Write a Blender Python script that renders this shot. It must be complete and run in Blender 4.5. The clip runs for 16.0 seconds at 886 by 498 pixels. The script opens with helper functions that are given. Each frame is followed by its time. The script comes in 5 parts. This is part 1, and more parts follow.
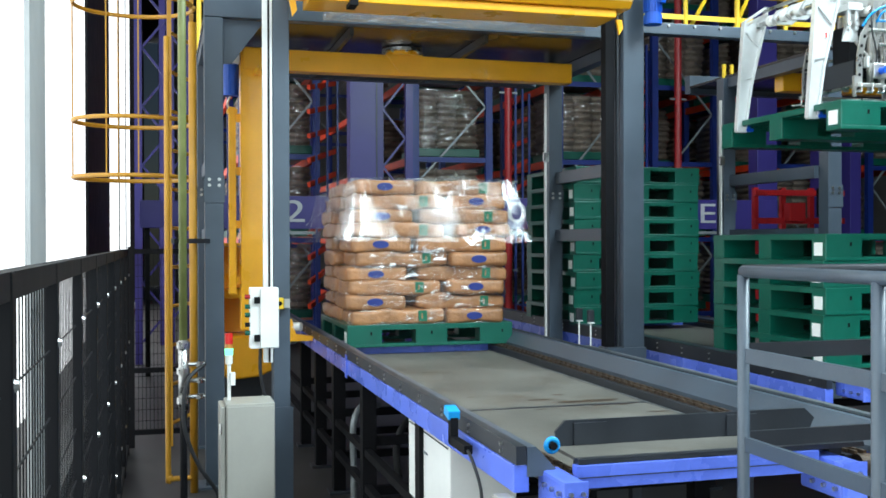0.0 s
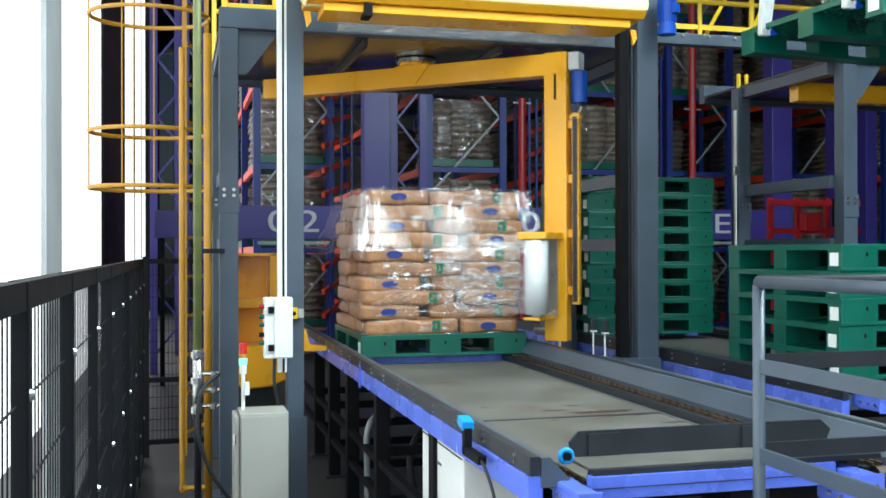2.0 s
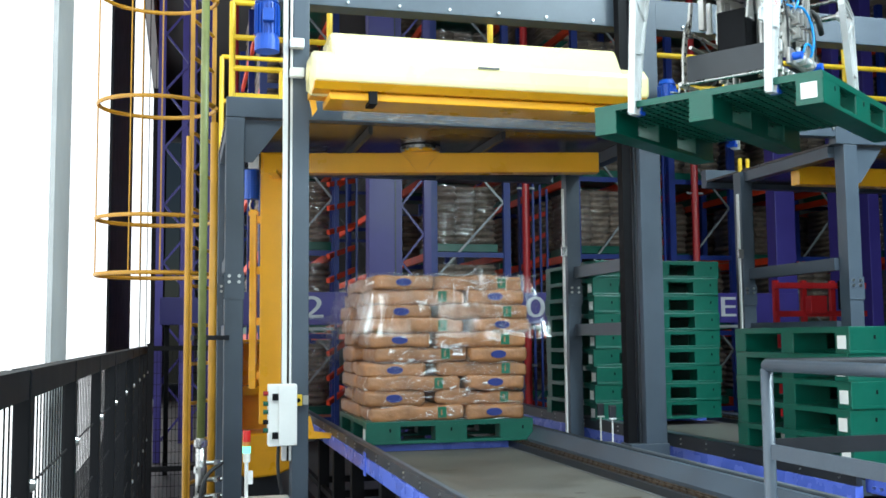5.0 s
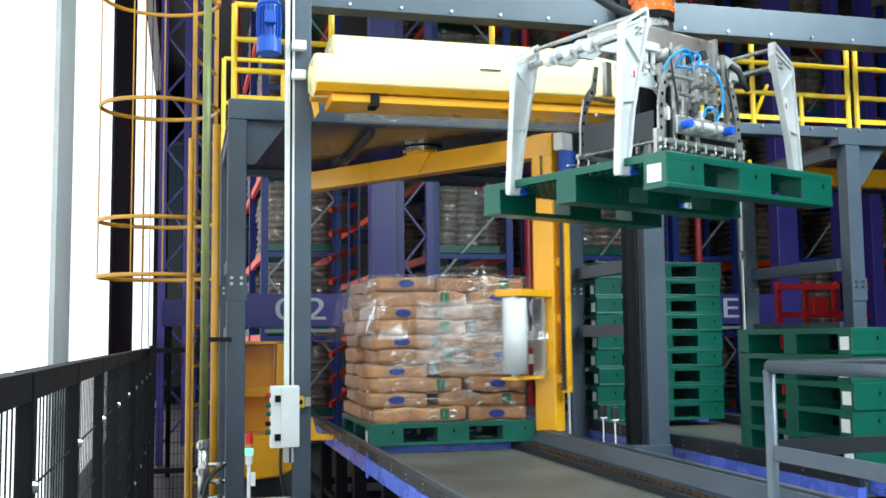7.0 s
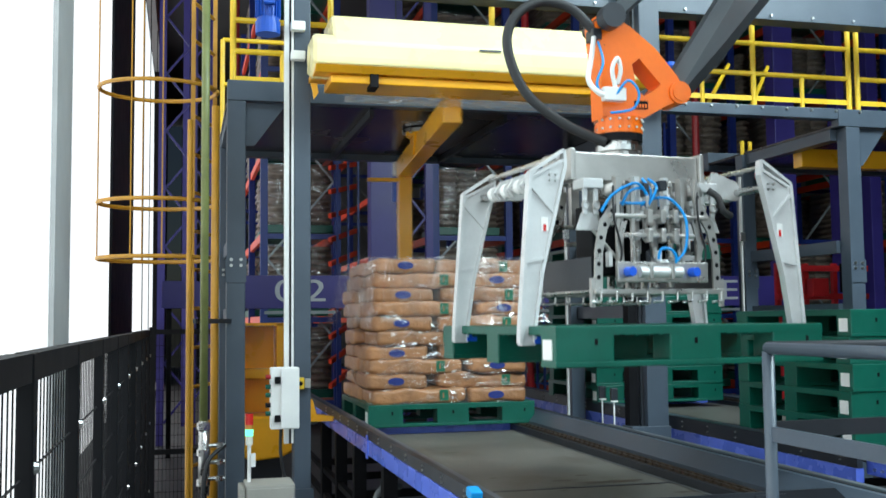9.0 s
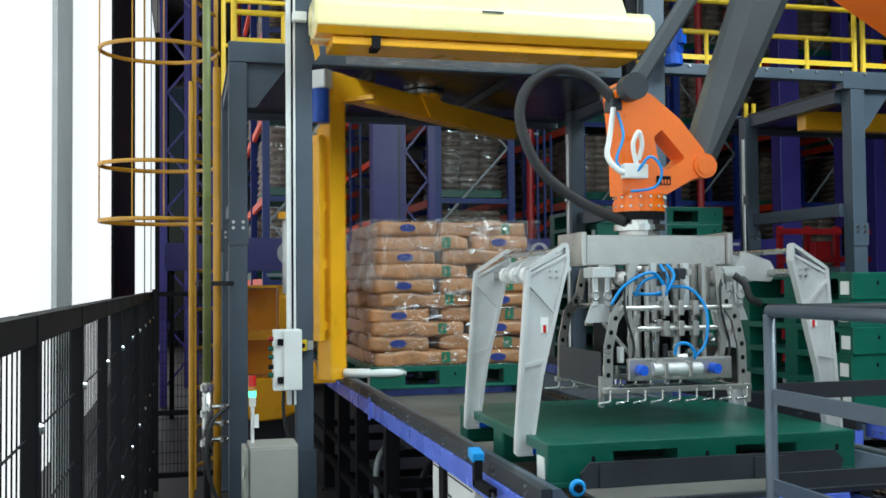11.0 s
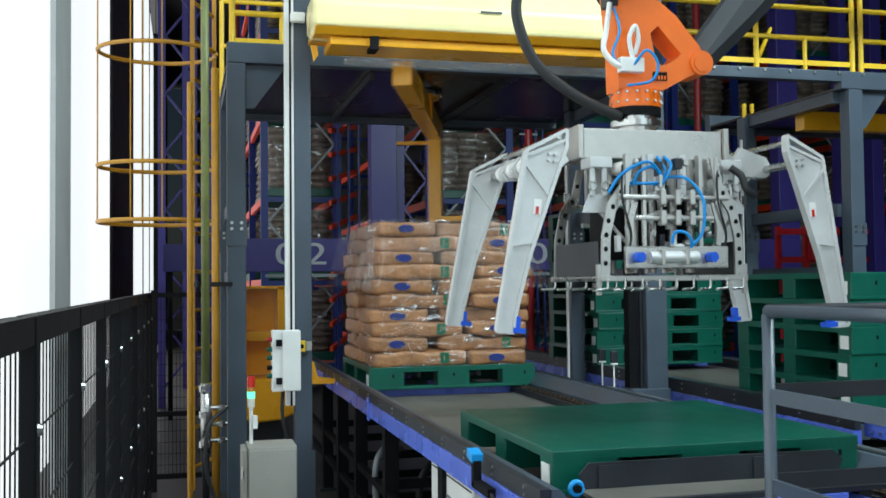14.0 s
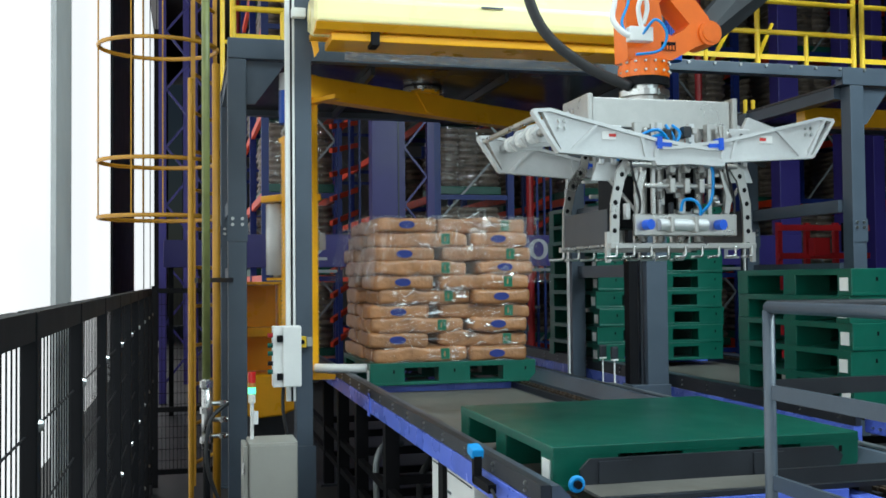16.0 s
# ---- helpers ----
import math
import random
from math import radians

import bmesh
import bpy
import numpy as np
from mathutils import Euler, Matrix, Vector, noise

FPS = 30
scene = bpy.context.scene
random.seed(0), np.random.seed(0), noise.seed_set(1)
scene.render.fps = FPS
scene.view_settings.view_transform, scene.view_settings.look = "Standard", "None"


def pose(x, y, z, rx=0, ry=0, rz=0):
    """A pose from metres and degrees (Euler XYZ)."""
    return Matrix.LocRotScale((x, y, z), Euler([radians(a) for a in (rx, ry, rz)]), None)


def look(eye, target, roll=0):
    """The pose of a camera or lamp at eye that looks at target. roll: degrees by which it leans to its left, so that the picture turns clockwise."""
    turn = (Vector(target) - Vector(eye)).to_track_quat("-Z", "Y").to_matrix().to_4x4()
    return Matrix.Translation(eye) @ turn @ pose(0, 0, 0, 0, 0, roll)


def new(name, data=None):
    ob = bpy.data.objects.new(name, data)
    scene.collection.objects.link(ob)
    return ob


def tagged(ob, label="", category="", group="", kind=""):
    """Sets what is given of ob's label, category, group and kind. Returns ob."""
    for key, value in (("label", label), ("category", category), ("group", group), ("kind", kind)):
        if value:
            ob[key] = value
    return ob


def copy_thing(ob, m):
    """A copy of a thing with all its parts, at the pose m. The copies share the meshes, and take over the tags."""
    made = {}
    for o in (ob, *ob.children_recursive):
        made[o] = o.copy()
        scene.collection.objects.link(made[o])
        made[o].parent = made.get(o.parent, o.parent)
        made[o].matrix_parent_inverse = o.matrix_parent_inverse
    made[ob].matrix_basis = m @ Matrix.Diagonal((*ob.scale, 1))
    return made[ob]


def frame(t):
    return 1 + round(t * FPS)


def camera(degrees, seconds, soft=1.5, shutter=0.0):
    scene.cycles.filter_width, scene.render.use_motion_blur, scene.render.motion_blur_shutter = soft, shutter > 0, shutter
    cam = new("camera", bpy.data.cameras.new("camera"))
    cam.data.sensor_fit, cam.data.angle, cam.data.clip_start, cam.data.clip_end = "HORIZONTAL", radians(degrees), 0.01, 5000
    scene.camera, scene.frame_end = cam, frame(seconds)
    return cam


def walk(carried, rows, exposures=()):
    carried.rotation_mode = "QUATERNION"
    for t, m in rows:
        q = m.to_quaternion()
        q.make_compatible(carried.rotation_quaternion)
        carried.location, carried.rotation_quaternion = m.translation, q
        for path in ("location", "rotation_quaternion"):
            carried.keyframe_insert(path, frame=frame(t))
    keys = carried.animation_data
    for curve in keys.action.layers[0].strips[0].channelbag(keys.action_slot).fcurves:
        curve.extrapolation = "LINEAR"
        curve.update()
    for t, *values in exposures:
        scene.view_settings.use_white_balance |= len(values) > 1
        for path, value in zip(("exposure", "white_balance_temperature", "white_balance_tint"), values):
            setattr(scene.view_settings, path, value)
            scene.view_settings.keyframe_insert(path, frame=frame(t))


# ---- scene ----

# ---- camera and its way ----
cam = camera(47.1, 16.0, soft=1.6, shutter=0.5)
EYE = (0.0, 0.0, 1.65)
TURNS = [
    (0, 89.60, 0.16, -15.47),
    (0.25, 89.76, 0.15, -15.21),
    (0.5, 89.91, 0.14, -14.94),
    (0.75, 90.00, 0.13, -14.88),
    (1, 90.10, 0.11, -14.82),
    (1.25, 90.03, 0.12, -14.74),
    (1.5, 89.96, 0.12, -14.66),
    (1.75, 90.06, 0.13, -14.67),
    (2, 90.17, 0.13, -14.69),
    (2.2, 90.58, 0.18, -14.69),
    (2.4, 90.99, 0.22, -14.69),
    (2.6, 91.58, 0.26, -14.70),
    (2.8, 92.35, 0.30, -14.70),
    (3, 93.13, 0.34, -14.70),
    (3.2, 93.79, 0.35, -14.63),
    (3.4, 94.45, 0.36, -14.57),
    (3.6, 94.80, 0.37, -14.53),
    (3.7, 94.81, 0.38, -14.52),
    (5.8, 95.14, 0.55, -14.30),
    (6, 95.17, 0.56, -14.27),
    (6.25, 95.13, 0.59, -14.28),
    (6.5, 95.09, 0.62, -14.28),
    (6.75, 95.07, 0.59, -14.27),
    (7, 95.05, 0.57, -14.27),
    (7.25, 95.03, 0.58, -14.30),
    (7.5, 95.00, 0.59, -14.34),
    (7.75, 94.91, 0.53, -14.36),
    (8, 94.83, 0.48, -14.38),
    (8.2, 94.67, 0.49, -14.37),
    (10.3, 93.03, 0.58, -14.23),
    (10.4, 92.95, 0.58, -14.23),
    (10.5, 92.87, 0.59, -14.22),
    (10.6, 92.68, 0.57, -14.21),
    (10.7, 92.49, 0.55, -14.21),
    (10.8, 92.30, 0.53, -14.20),
    (10.9, 92.11, 0.51, -14.19),
    (11, 91.92, 0.49, -14.18),
    (11.25, 91.92, 0.50, -14.20),
    (11.5, 91.91, 0.51, -14.22),
    (12, 91.97, 0.51, -14.18),
    (12.5, 91.91, 0.50, -14.22),
    (13, 91.96, 0.53, -14.22),
    (13.5, 91.91, 0.53, -14.21),
    (14, 91.95, 0.57, -14.26),
    (14.5, 91.89, 0.60, -14.26),
    (14.75, 91.85, 0.57, -14.24),
    (15, 91.81, 0.53, -14.22),
    (15.25, 91.74, 0.53, -14.22),
    (15.5, 91.67, 0.53, -14.22),
    (15.75, 91.69, 0.53, -14.22),
    (16, 91.72, 0.53, -14.22),
]
walk(cam, [(t, pose(*EYE, rx, ry, rz)) for t, rx, ry, rz in TURNS], exposures=[(0.0, 0.06, 6000, 8), (3.7, 0.06, 6000, 8), (5.8, 0.0, 6000, 8), (8.2, -0.18, 6000, 8), (10.3, -0.60, 6050, 7), (16.0, -0.66, 6050, 7)])

# ---- light ----
world = bpy.data.worlds.new("hall_sky")
scene.world = world
world.use_nodes = True
wn = world.node_tree.nodes
sky = wn.new("ShaderNodeTexSky")
sky.sky_type, sky.sun_disc = "NISHITA", False
sky.sun_elevation, sky.sun_rotation = radians(48), radians(205)
world.node_tree.links.new(sky.outputs[0], wn["Background"].inputs[0])
wn["Background"].inputs[1].default_value = 0.006


def window_light(name, m, sx, sy, power, colour):
    d = bpy.data.lights.new(name, "AREA")
    d.shape, d.size, d.size_y, d.energy, d.color = "RECTANGLE", sx, sy, power, colour
    ob = new(name, d)
    ob.matrix_basis = m
    return ob


# inferred, unseen daylight: roof light over the robot cell and open bay behind
window_light("roof_light", look((2.6, 1.5, 6.9), (3.0, 6.0, 1.0)), 5.2, 3.0, 300, (0.82, 0.96, 0.955))
# fill lamp added to brighten the right side, no source known there
window_light("second_roof_light", look((6.2, 2.2, 6.9), (4.4, 5.6, 1.2)), 3.2, 3.0, 950, (0.82, 0.96, 0.955))
# lamp added beside the camera, out of view, for the glazed side's daylight
window_light("side_window_light", look((-0.5, -0.9, 1.9), (5.0, 5.2, 2.3)), 2.6, 2.4, 24, (0.84, 0.97, 0.96))
window_light("open_bay_light", look((3.8, -2.9, 3.3), (4.2, 5.5, 1.6)), 5.0, 3.2, 150, (0.815, 0.955, 0.955))


# ---- materials ----
def mat(name, colour, rough=0.5, metal=0.0, vary=0.12, scale=6.0, bump=0.0, fine=60.0, dirt=None, dirt_amount=0.0, coat=0.0, piece=0.0):
    m = bpy.data.materials.new(name)
    m.use_nodes = True
    nt = m.node_tree
    n, l = nt.nodes, nt.links
    p = n["Principled BSDF"]
    p.inputs["Metallic"].default_value = metal
    p.inputs["Coat Weight"].default_value = coat
    tc = n.new("ShaderNodeTexCoord")
    n1 = n.new("ShaderNodeTexNoise")
    n1.inputs["Scale"].default_value, n1.inputs["Detail"].default_value = scale, 6
    n2 = n.new("ShaderNodeTexNoise")
    n2.inputs["Scale"].default_value, n2.inputs["Detail"].default_value = fine, 3
    for k in (n1, n2):
        l.new(tc.outputs["Object"], k.inputs["Vector"])
    r1 = n.new("ShaderNodeMapRange")
    r1.inputs[3].default_value, r1.inputs[4].default_value = 1 - vary * 1.6, 1 + vary * 1.6
    r1.inputs[1].default_value, r1.inputs[2].default_value = 0.25, 0.75
    l.new(n1.outputs[0], r1.inputs[0])
    r2 = n.new("ShaderNodeMapRange")
    r2.inputs[3].default_value, r2.inputs[4].default_value = 1 - vary * 0.6, 1 + vary * 0.6
    l.new(n2.outputs[0], r2.inputs[0])
    mul = n.new("ShaderNodeMath")
    mul.operation = "MULTIPLY"
    l.new(r1.outputs[0], mul.inputs[0])
    l.new(r2.outputs[0], mul.inputs[1])
    last = mul
    if piece:
        oi = n.new("ShaderNodeObjectInfo")
        r3 = n.new("ShaderNodeMapRange")
        r3.inputs[3].default_value, r3.inputs[4].default_value = 1 - piece, 1 + piece
        l.new(oi.outputs["Random"], r3.inputs[0])
        m2 = n.new("ShaderNodeMath")
        m2.operation = "MULTIPLY"
        l.new(mul.outputs[0], m2.inputs[0])
        l.new(r3.outputs[0], m2.inputs[1])
        last = m2
    sc = n.new("ShaderNodeVectorMath")
    sc.operation = "SCALE"
    sc.inputs[0].default_value = colour
    l.new(last.outputs[0], sc.inputs["Scale"])
    out = sc.outputs[0]
    if dirt:
        n3 = n.new("ShaderNodeTexNoise")
        n3.inputs["Scale"].default_value, n3.inputs["Detail"].default_value = scale * 0.6, 8
        n3.inputs["Roughness"].default_value = 0.7
        l.new(tc.outputs["Object"], n3.inputs["Vector"])
        r4 = n.new("ShaderNodeMapRange")
        r4.inputs[1].default_value, r4.inputs[2].default_value = 0.52, 0.75
        r4.inputs[4].default_value = dirt_amount
        l.new(n3.outputs[0], r4.inputs[0])
        mx = n.new("ShaderNodeMix")
        mx.data_type = "RGBA"
        mx.inputs[7].default_value = (*dirt, 1)
        l.new(r4.outputs[0], mx.inputs[0])
        l.new(out, mx.inputs[6])
        out = mx.outputs[2]
    l.new(out, p.inputs["Base Color"])
    rr = n.new("ShaderNodeMapRange")
    rr.inputs[3].default_value, rr.inputs[4].default_value = max(0.04, rough - 0.12), min(1, rough + 0.12)
    l.new(n1.outputs[0], rr.inputs[0])
    l.new(rr.outputs[0], p.inputs["Roughness"])
    if bump:
        b = n.new("ShaderNodeBump")
        b.inputs["Strength"].default_value, b.inputs["Distance"].default_value = 0.6, bump
        l.new(n2.outputs[0], b.inputs["Height"])
        l.new(b.outputs[0], p.inputs["Normal"])
    return m


def glow(name, colour, strength):
    m = bpy.data.materials.new(name)
    m.use_nodes = True
    p = m.node_tree.nodes["Principled BSDF"]
    p.inputs["Base Color"].default_value = (*colour, 1)
    p.inputs["Emission Color"].default_value = (*colour, 1)
    p.inputs["Emission Strength"].default_value = strength
    return m


def film_material(name, clear, milky, streak, size=5.0, shine=0.30):
    """Thin clear film: mostly see-through, glossy, with milky folds."""
    m = bpy.data.materials.new(name)
    m.use_nodes = True
    n, l = m.node_tree.nodes, m.node_tree.links
    n.remove(n["Principled BSDF"])
    tr, gl, df = n.new("ShaderNodeBsdfTransparent"), n.new("ShaderNodeBsdfGlossy"), n.new("ShaderNodeBsdfDiffuse")
    gl.inputs["Roughness"].default_value = 0.07
    gl.inputs["Color"].default_value = (0.95, 0.95, 0.95, 1)
    df.inputs["Color"].default_value = (0.75, 0.76, 0.78, 1)
    tc, mp = n.new("ShaderNodeTexCoord"), n.new("ShaderNodeMapping")
    mp.inputs["Scale"].default_value = streak
    l.new(tc.outputs["Object"], mp.inputs[0])
    a = n.new("ShaderNodeTexNoise")
    a.inputs["Scale"].default_value, a.inputs["Detail"].default_value, a.inputs["Distortion"].default_value = size, 6, 1.2
    l.new(mp.outputs[0], a.inputs[0])
    r = n.new("ShaderNodeMapRange")
    r.inputs[1].default_value, r.inputs[2].default_value = 0.48, 0.78
    r.inputs[3].default_value, r.inputs[4].default_value = 0.0, milky
    l.new(a.outputs[0], r.inputs[0])
    a2 = n.new("ShaderNodeTexNoise")
    a2.inputs["Scale"].default_value, a2.inputs["Detail"].default_value, a2.inputs["Distortion"].default_value = size * 1.3, 3, 1.6
    l.new(mp.outputs[0], a2.inputs[0])
    b = n.new("ShaderNodeBump")
    b.inputs["Strength"].default_value, b.inputs["Distance"].default_value = 1.0, 0.03
    l.new(a.outputs[0], b.inputs["Height"])
    l.new(b.outputs[0], gl.inputs["Normal"])
    # painted glint streaks: noise alone sets where the film reflects strongly
    ad = n.new("ShaderNodeMapRange")
    ad.inputs[1].default_value, ad.inputs[2].default_value = 0.58, 0.66
    ad.inputs[3].default_value, ad.inputs[4].default_value = clear, shine
    l.new(a2.outputs[0], ad.inputs[0])
    m1, m2 = n.new("ShaderNodeMixShader"), n.new("ShaderNodeMixShader")
    l.new(r.outputs[0], m1.inputs[0])
    l.new(tr.outputs[0], m1.inputs[1])
    l.new(df.outputs[0], m1.inputs[2])
    l.new(ad.outputs[0], m2.inputs[0])
    l.new(m1.outputs[0], m2.inputs[1])
    l.new(gl.outputs[0], m2.inputs[2])
    l.new(m2.outputs[0], n["Material Output"].inputs[0])
    return m


GREY_STEEL = mat("blue_grey_painted_steel", (0.060, 0.078, 0.104), 0.36, 0.0, 0.10, 3.0, 0.0006, 90)
ARM_GREY = mat("robot_slate_grey_paint", (0.052, 0.060, 0.068), 0.38, 0.0, 0.10, 3.0, 0.0006, 60)
DARK_STEEL = mat("dark_grey_painted_steel", (0.018, 0.021, 0.028), 0.42, 0.0, 0.15, 4.0, 0.0006, 80)
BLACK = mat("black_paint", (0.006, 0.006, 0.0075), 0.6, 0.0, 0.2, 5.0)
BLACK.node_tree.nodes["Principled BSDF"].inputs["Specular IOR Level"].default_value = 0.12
RUBBER = mat("black_rubber", (0.016, 0.016, 0.018), 0.6, 0.0, 0.2, 9.0, 0.001, 120)
YELLOW = mat("yellow_enamel", (0.90, 0.43, 0.010), 0.30, 0.0, 0.06, 3.0, 0.0003, 60, coat=0.2)
# the hood's glare and sky sheen are put into this paler yellow
OVERLIT_YELLOW = mat("overlit_yellow_enamel", (0.92, 0.82, 0.42), 0.28, 0.0, 0.05, 2.0, 0.0003, 60, coat=0.3)
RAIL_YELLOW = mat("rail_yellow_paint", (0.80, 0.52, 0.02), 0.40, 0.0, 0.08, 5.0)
# darkened yellow: the shade on ladder and guard tube is put into the colour
SHADED_YELLOW = mat("shaded_yellow_paint", (0.44, 0.215, 0.013), 0.42, 0.0, 0.1, 5.0)
ORANGE = mat("robot_orange_paint", (0.88, 0.165, 0.003), 0.36, 0.0, 0.07, 4.0, 0.0006, 40, coat=0.1)
BLUE = mat("violet_blue_paint", (0.115, 0.18, 0.72), 0.27, 0.0, 0.10, 4.0, 0.0004, 70, (0.07, 0.10, 0.4), 0.15)
RACK_BLUE = mat("rack_blue_paint", (0.008, 0.024, 0.18), 0.45, 0.0, 0.12, 3.0)
RACK_RED = mat("rack_orange_red_paint", (0.72, 0.055, 0.012), 0.45, 0.0, 0.12, 3.0)
CARRIAGE_RED = mat("carriage_red_paint", (0.55, 0.018, 0.022), 0.4, 0.0, 0.1, 3.0)
PIPE_RED = mat("pipe_red_paint", (0.35, 0.012, 0.015), 0.35, 0.0, 0.1, 3.0)
PURPLE = mat("crane_purple_paint", (0.032, 0.022, 0.165), 0.45, 0.0, 0.10, 2.0)
GREEN = mat("green_pallet_plastic", (0.003, 0.086, 0.057), 0.34, 0.0, 0.10, 5.0, 0.0008, 70, (0.02, 0.09, 0.07), 0.4, piece=0.05)
# the brown reflection under the deck is put into this base colour
DECK = mat("deck_reflection_tint", (0.026, 0.020, 0.017), 0.24, 0.0, 0.25, 1.5)
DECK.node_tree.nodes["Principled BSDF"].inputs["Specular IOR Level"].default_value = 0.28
WHITE = mat("white_paint", (0.78, 0.78, 0.76), 0.4, 0.0, 0.04, 5.0)
CABINET = mat("light_grey_cabinet_paint", (0.34, 0.33, 0.295), 0.45, 0.0, 0.05, 3.0)
# white lettering greyed, so the aisle's low light sits in the colour
DIMMED_WHITE = mat("dimmed_sign_lettering", (0.42, 0.42, 0.45), 0.6, 0.0, 0.08, 8.0)
LABEL_WHITE = mat("white_paper", (0.82, 0.82, 0.80), 0.6, 0.0, 0.03, 8.0)
STEEL = mat("brushed_stainless_steel", (0.47, 0.455, 0.435), 0.30, 0.75, 0.10, 8.0, 0.0004, 140)
ALU = mat("cast_aluminium", (0.62, 0.625, 0.625), 0.38, 0.30, 0.08, 6.0, 0.0008, 90)
CHROME = mat("zinc_plated_steel", (0.52, 0.52, 0.51), 0.28, 1.0, 0.08, 10.0)
OLIVE = mat("olive_pipe_paint", (0.17, 0.19, 0.06), 0.42, 0.0, 0.14, 8.0)
MOTOR_BLUE = mat("motor_blue_paint", (0.008, 0.07, 0.42), 0.35, 0.0, 0.08, 6.0)
AIR_BLUE = mat("blue_air_hose", (0.01, 0.26, 0.68), 0.35, 0.0, 0.05, 6.0)
PAD_BLUE = mat("blue_polymer", (0.01, 0.09, 0.62), 0.4, 0.0, 0.05, 6.0)
SENSOR_BLUE = mat("sensor_blue_plastic", (0.02, 0.30, 0.72), 0.4, 0.0, 0.05, 6.0)
CHAIN = mat("oily_chain_steel", (0.075, 0.05, 0.032), 0.45, 0.5, 0.35, 20.0, 0.002, 90)
PLATE = mat("dusty_conveyor_plate", (0.12, 0.113, 0.099), 0.50, 0.0, 0.22, 2.2, 0.0012, 40, (0.075, 0.052, 0.034), 0.9)
SHEET = mat("grey_skirt_sheet", (0.095, 0.105, 0.118), 0.42, 0.0, 0.15, 3.0, 0.0006, 70)
STAIN = mat("dried_brown_stain", (0.045, 0.028, 0.016), 0.5, 0.0, 0.4, 14.0, 0.001, 60)
SKIRT = mat("galvanised_skirt", (0.24, 0.26, 0.27), 0.42, 0.3, 0.12, 3.0, 0.0006, 70)
CONCRETE = mat("dark_polished_concrete", (0.034, 0.032, 0.031), 0.5, 0.0, 0.18, 1.2, 0.001, 40, (0.022, 0.021, 0.02), 0.5)
WALL = mat("painted_wall", (0.22, 0.22, 0.22), 0.8, 0.0, 0.08, 1.0, 0.001, 30)
ROOF = mat("dark_roof_sheet", (0.05, 0.052, 0.055), 0.7, 0.0, 0.1, 1.0)
COLUMN = mat("grey_concrete_column", (0.36, 0.36, 0.36), 0.7, 0.0, 0.1, 2.0, 0.002, 30)
PAPER = mat("kraft_paper_sack", (0.33, 0.152, 0.060), 0.5, 0.0, 0.20, 9.0, 0.016, 22, (0.27, 0.135, 0.058), 0.6, piece=0.16)
pn = PAPER.node_tree
pn.nodes["Principled BSDF"].inputs["Coat Weight"].default_value = 0.45
pn.nodes["Principled BSDF"].inputs["Coat Roughness"].default_value = 0.13
pn.links.new(pn.nodes["Bump"].outputs[0], pn.nodes["Principled BSDF"].inputs["Coat Normal"])
RACK_LOAD = mat("wrapped_sack_load", (0.20, 0.155, 0.12), 0.35, 0.0, 0.25, 7.0, 0.012, 16, piece=0.15)
LOGO_BLUE = mat("printed_blue", (0.012, 0.026, 0.17), 0.5, 0.0, 0.1, 20.0)
LOGO_GREEN = mat("printed_green", (0.008, 0.12, 0.06), 0.5, 0.0, 0.1, 20.0)
FILM_ROLL = mat("stretch_film_roll", (0.74, 0.76, 0.76), 0.18, 0.0, 0.05, 8.0, coat=0.5)
FILM = film_material("clear_stretch_film", 0.03, 0.06, (1.0, 1.0, 2.6), 5.0, 0.46)
FILM_LOOSE = film_material("loose_stretch_film", 0.045, 0.06, (2.2, 2.2, 0.5), 2.6, 0.20)
FILM_WEB = film_material("stretched_film_web", 0.10, 0.5, (1.0, 1.0, 5.0))
DAYLIGHT = glow("bright_daylight", (1.0, 1.0, 0.96), 1.5)
RED_LAMP = mat("red_lamp_lens", (0.55, 0.02, 0.015), 0.2)
GREEN_LAMP = glow("lit_green_lamp", (0.15, 0.9, 0.45), 2.2)
CREAM = mat("cream_lamp_lens", (0.8, 0.78, 0.7), 0.25)


# ---- mesh helpers ----
def bm_box(bm, c, s, m=None, bevel=0.0):
    r = bmesh.ops.create_cube(bm, size=1.0, matrix=(m or Matrix()) @ Matrix.LocRotScale(c, None, s))
    if bevel:
        vs = set(r["verts"])
        es = [e for e in bm.edges if e.verts[0] in vs and e.verts[1] in vs]
        bmesh.ops.bevel(bm, geom=es, offset=bevel, segments=2, profile=0.6, affect="EDGES")
    return bm


def bm_rod(bm, a, b, r, seg=12, r2=None):
    a, b = Vector(a), Vector(b)
    d = b - a
    m = Matrix.Translation((a + b) / 2) @ d.to_track_quat("Z", "Y").to_matrix().to_4x4()
    bmesh.ops.create_cone(bm, cap_ends=True, segments=seg, radius1=r, radius2=r if r2 is None else r2, depth=d.length, matrix=m)
    return bm


def bm_bar(bm, a, b, w, h, up=(0, 0, 1)):
    a, b = Vector(a), Vector(b)
    y = (b - a).normalized()
    x = y.cross(Vector(up)).normalized()
    z = x.cross(y)
    m = Matrix((x, y, z)).transposed().to_4x4()
    m.translation = (a + b) / 2
    bmesh.ops.create_cube(bm, size=1.0, matrix=m @ Matrix.Diagonal((w, (b - a).length, h, 1)))
    return bm


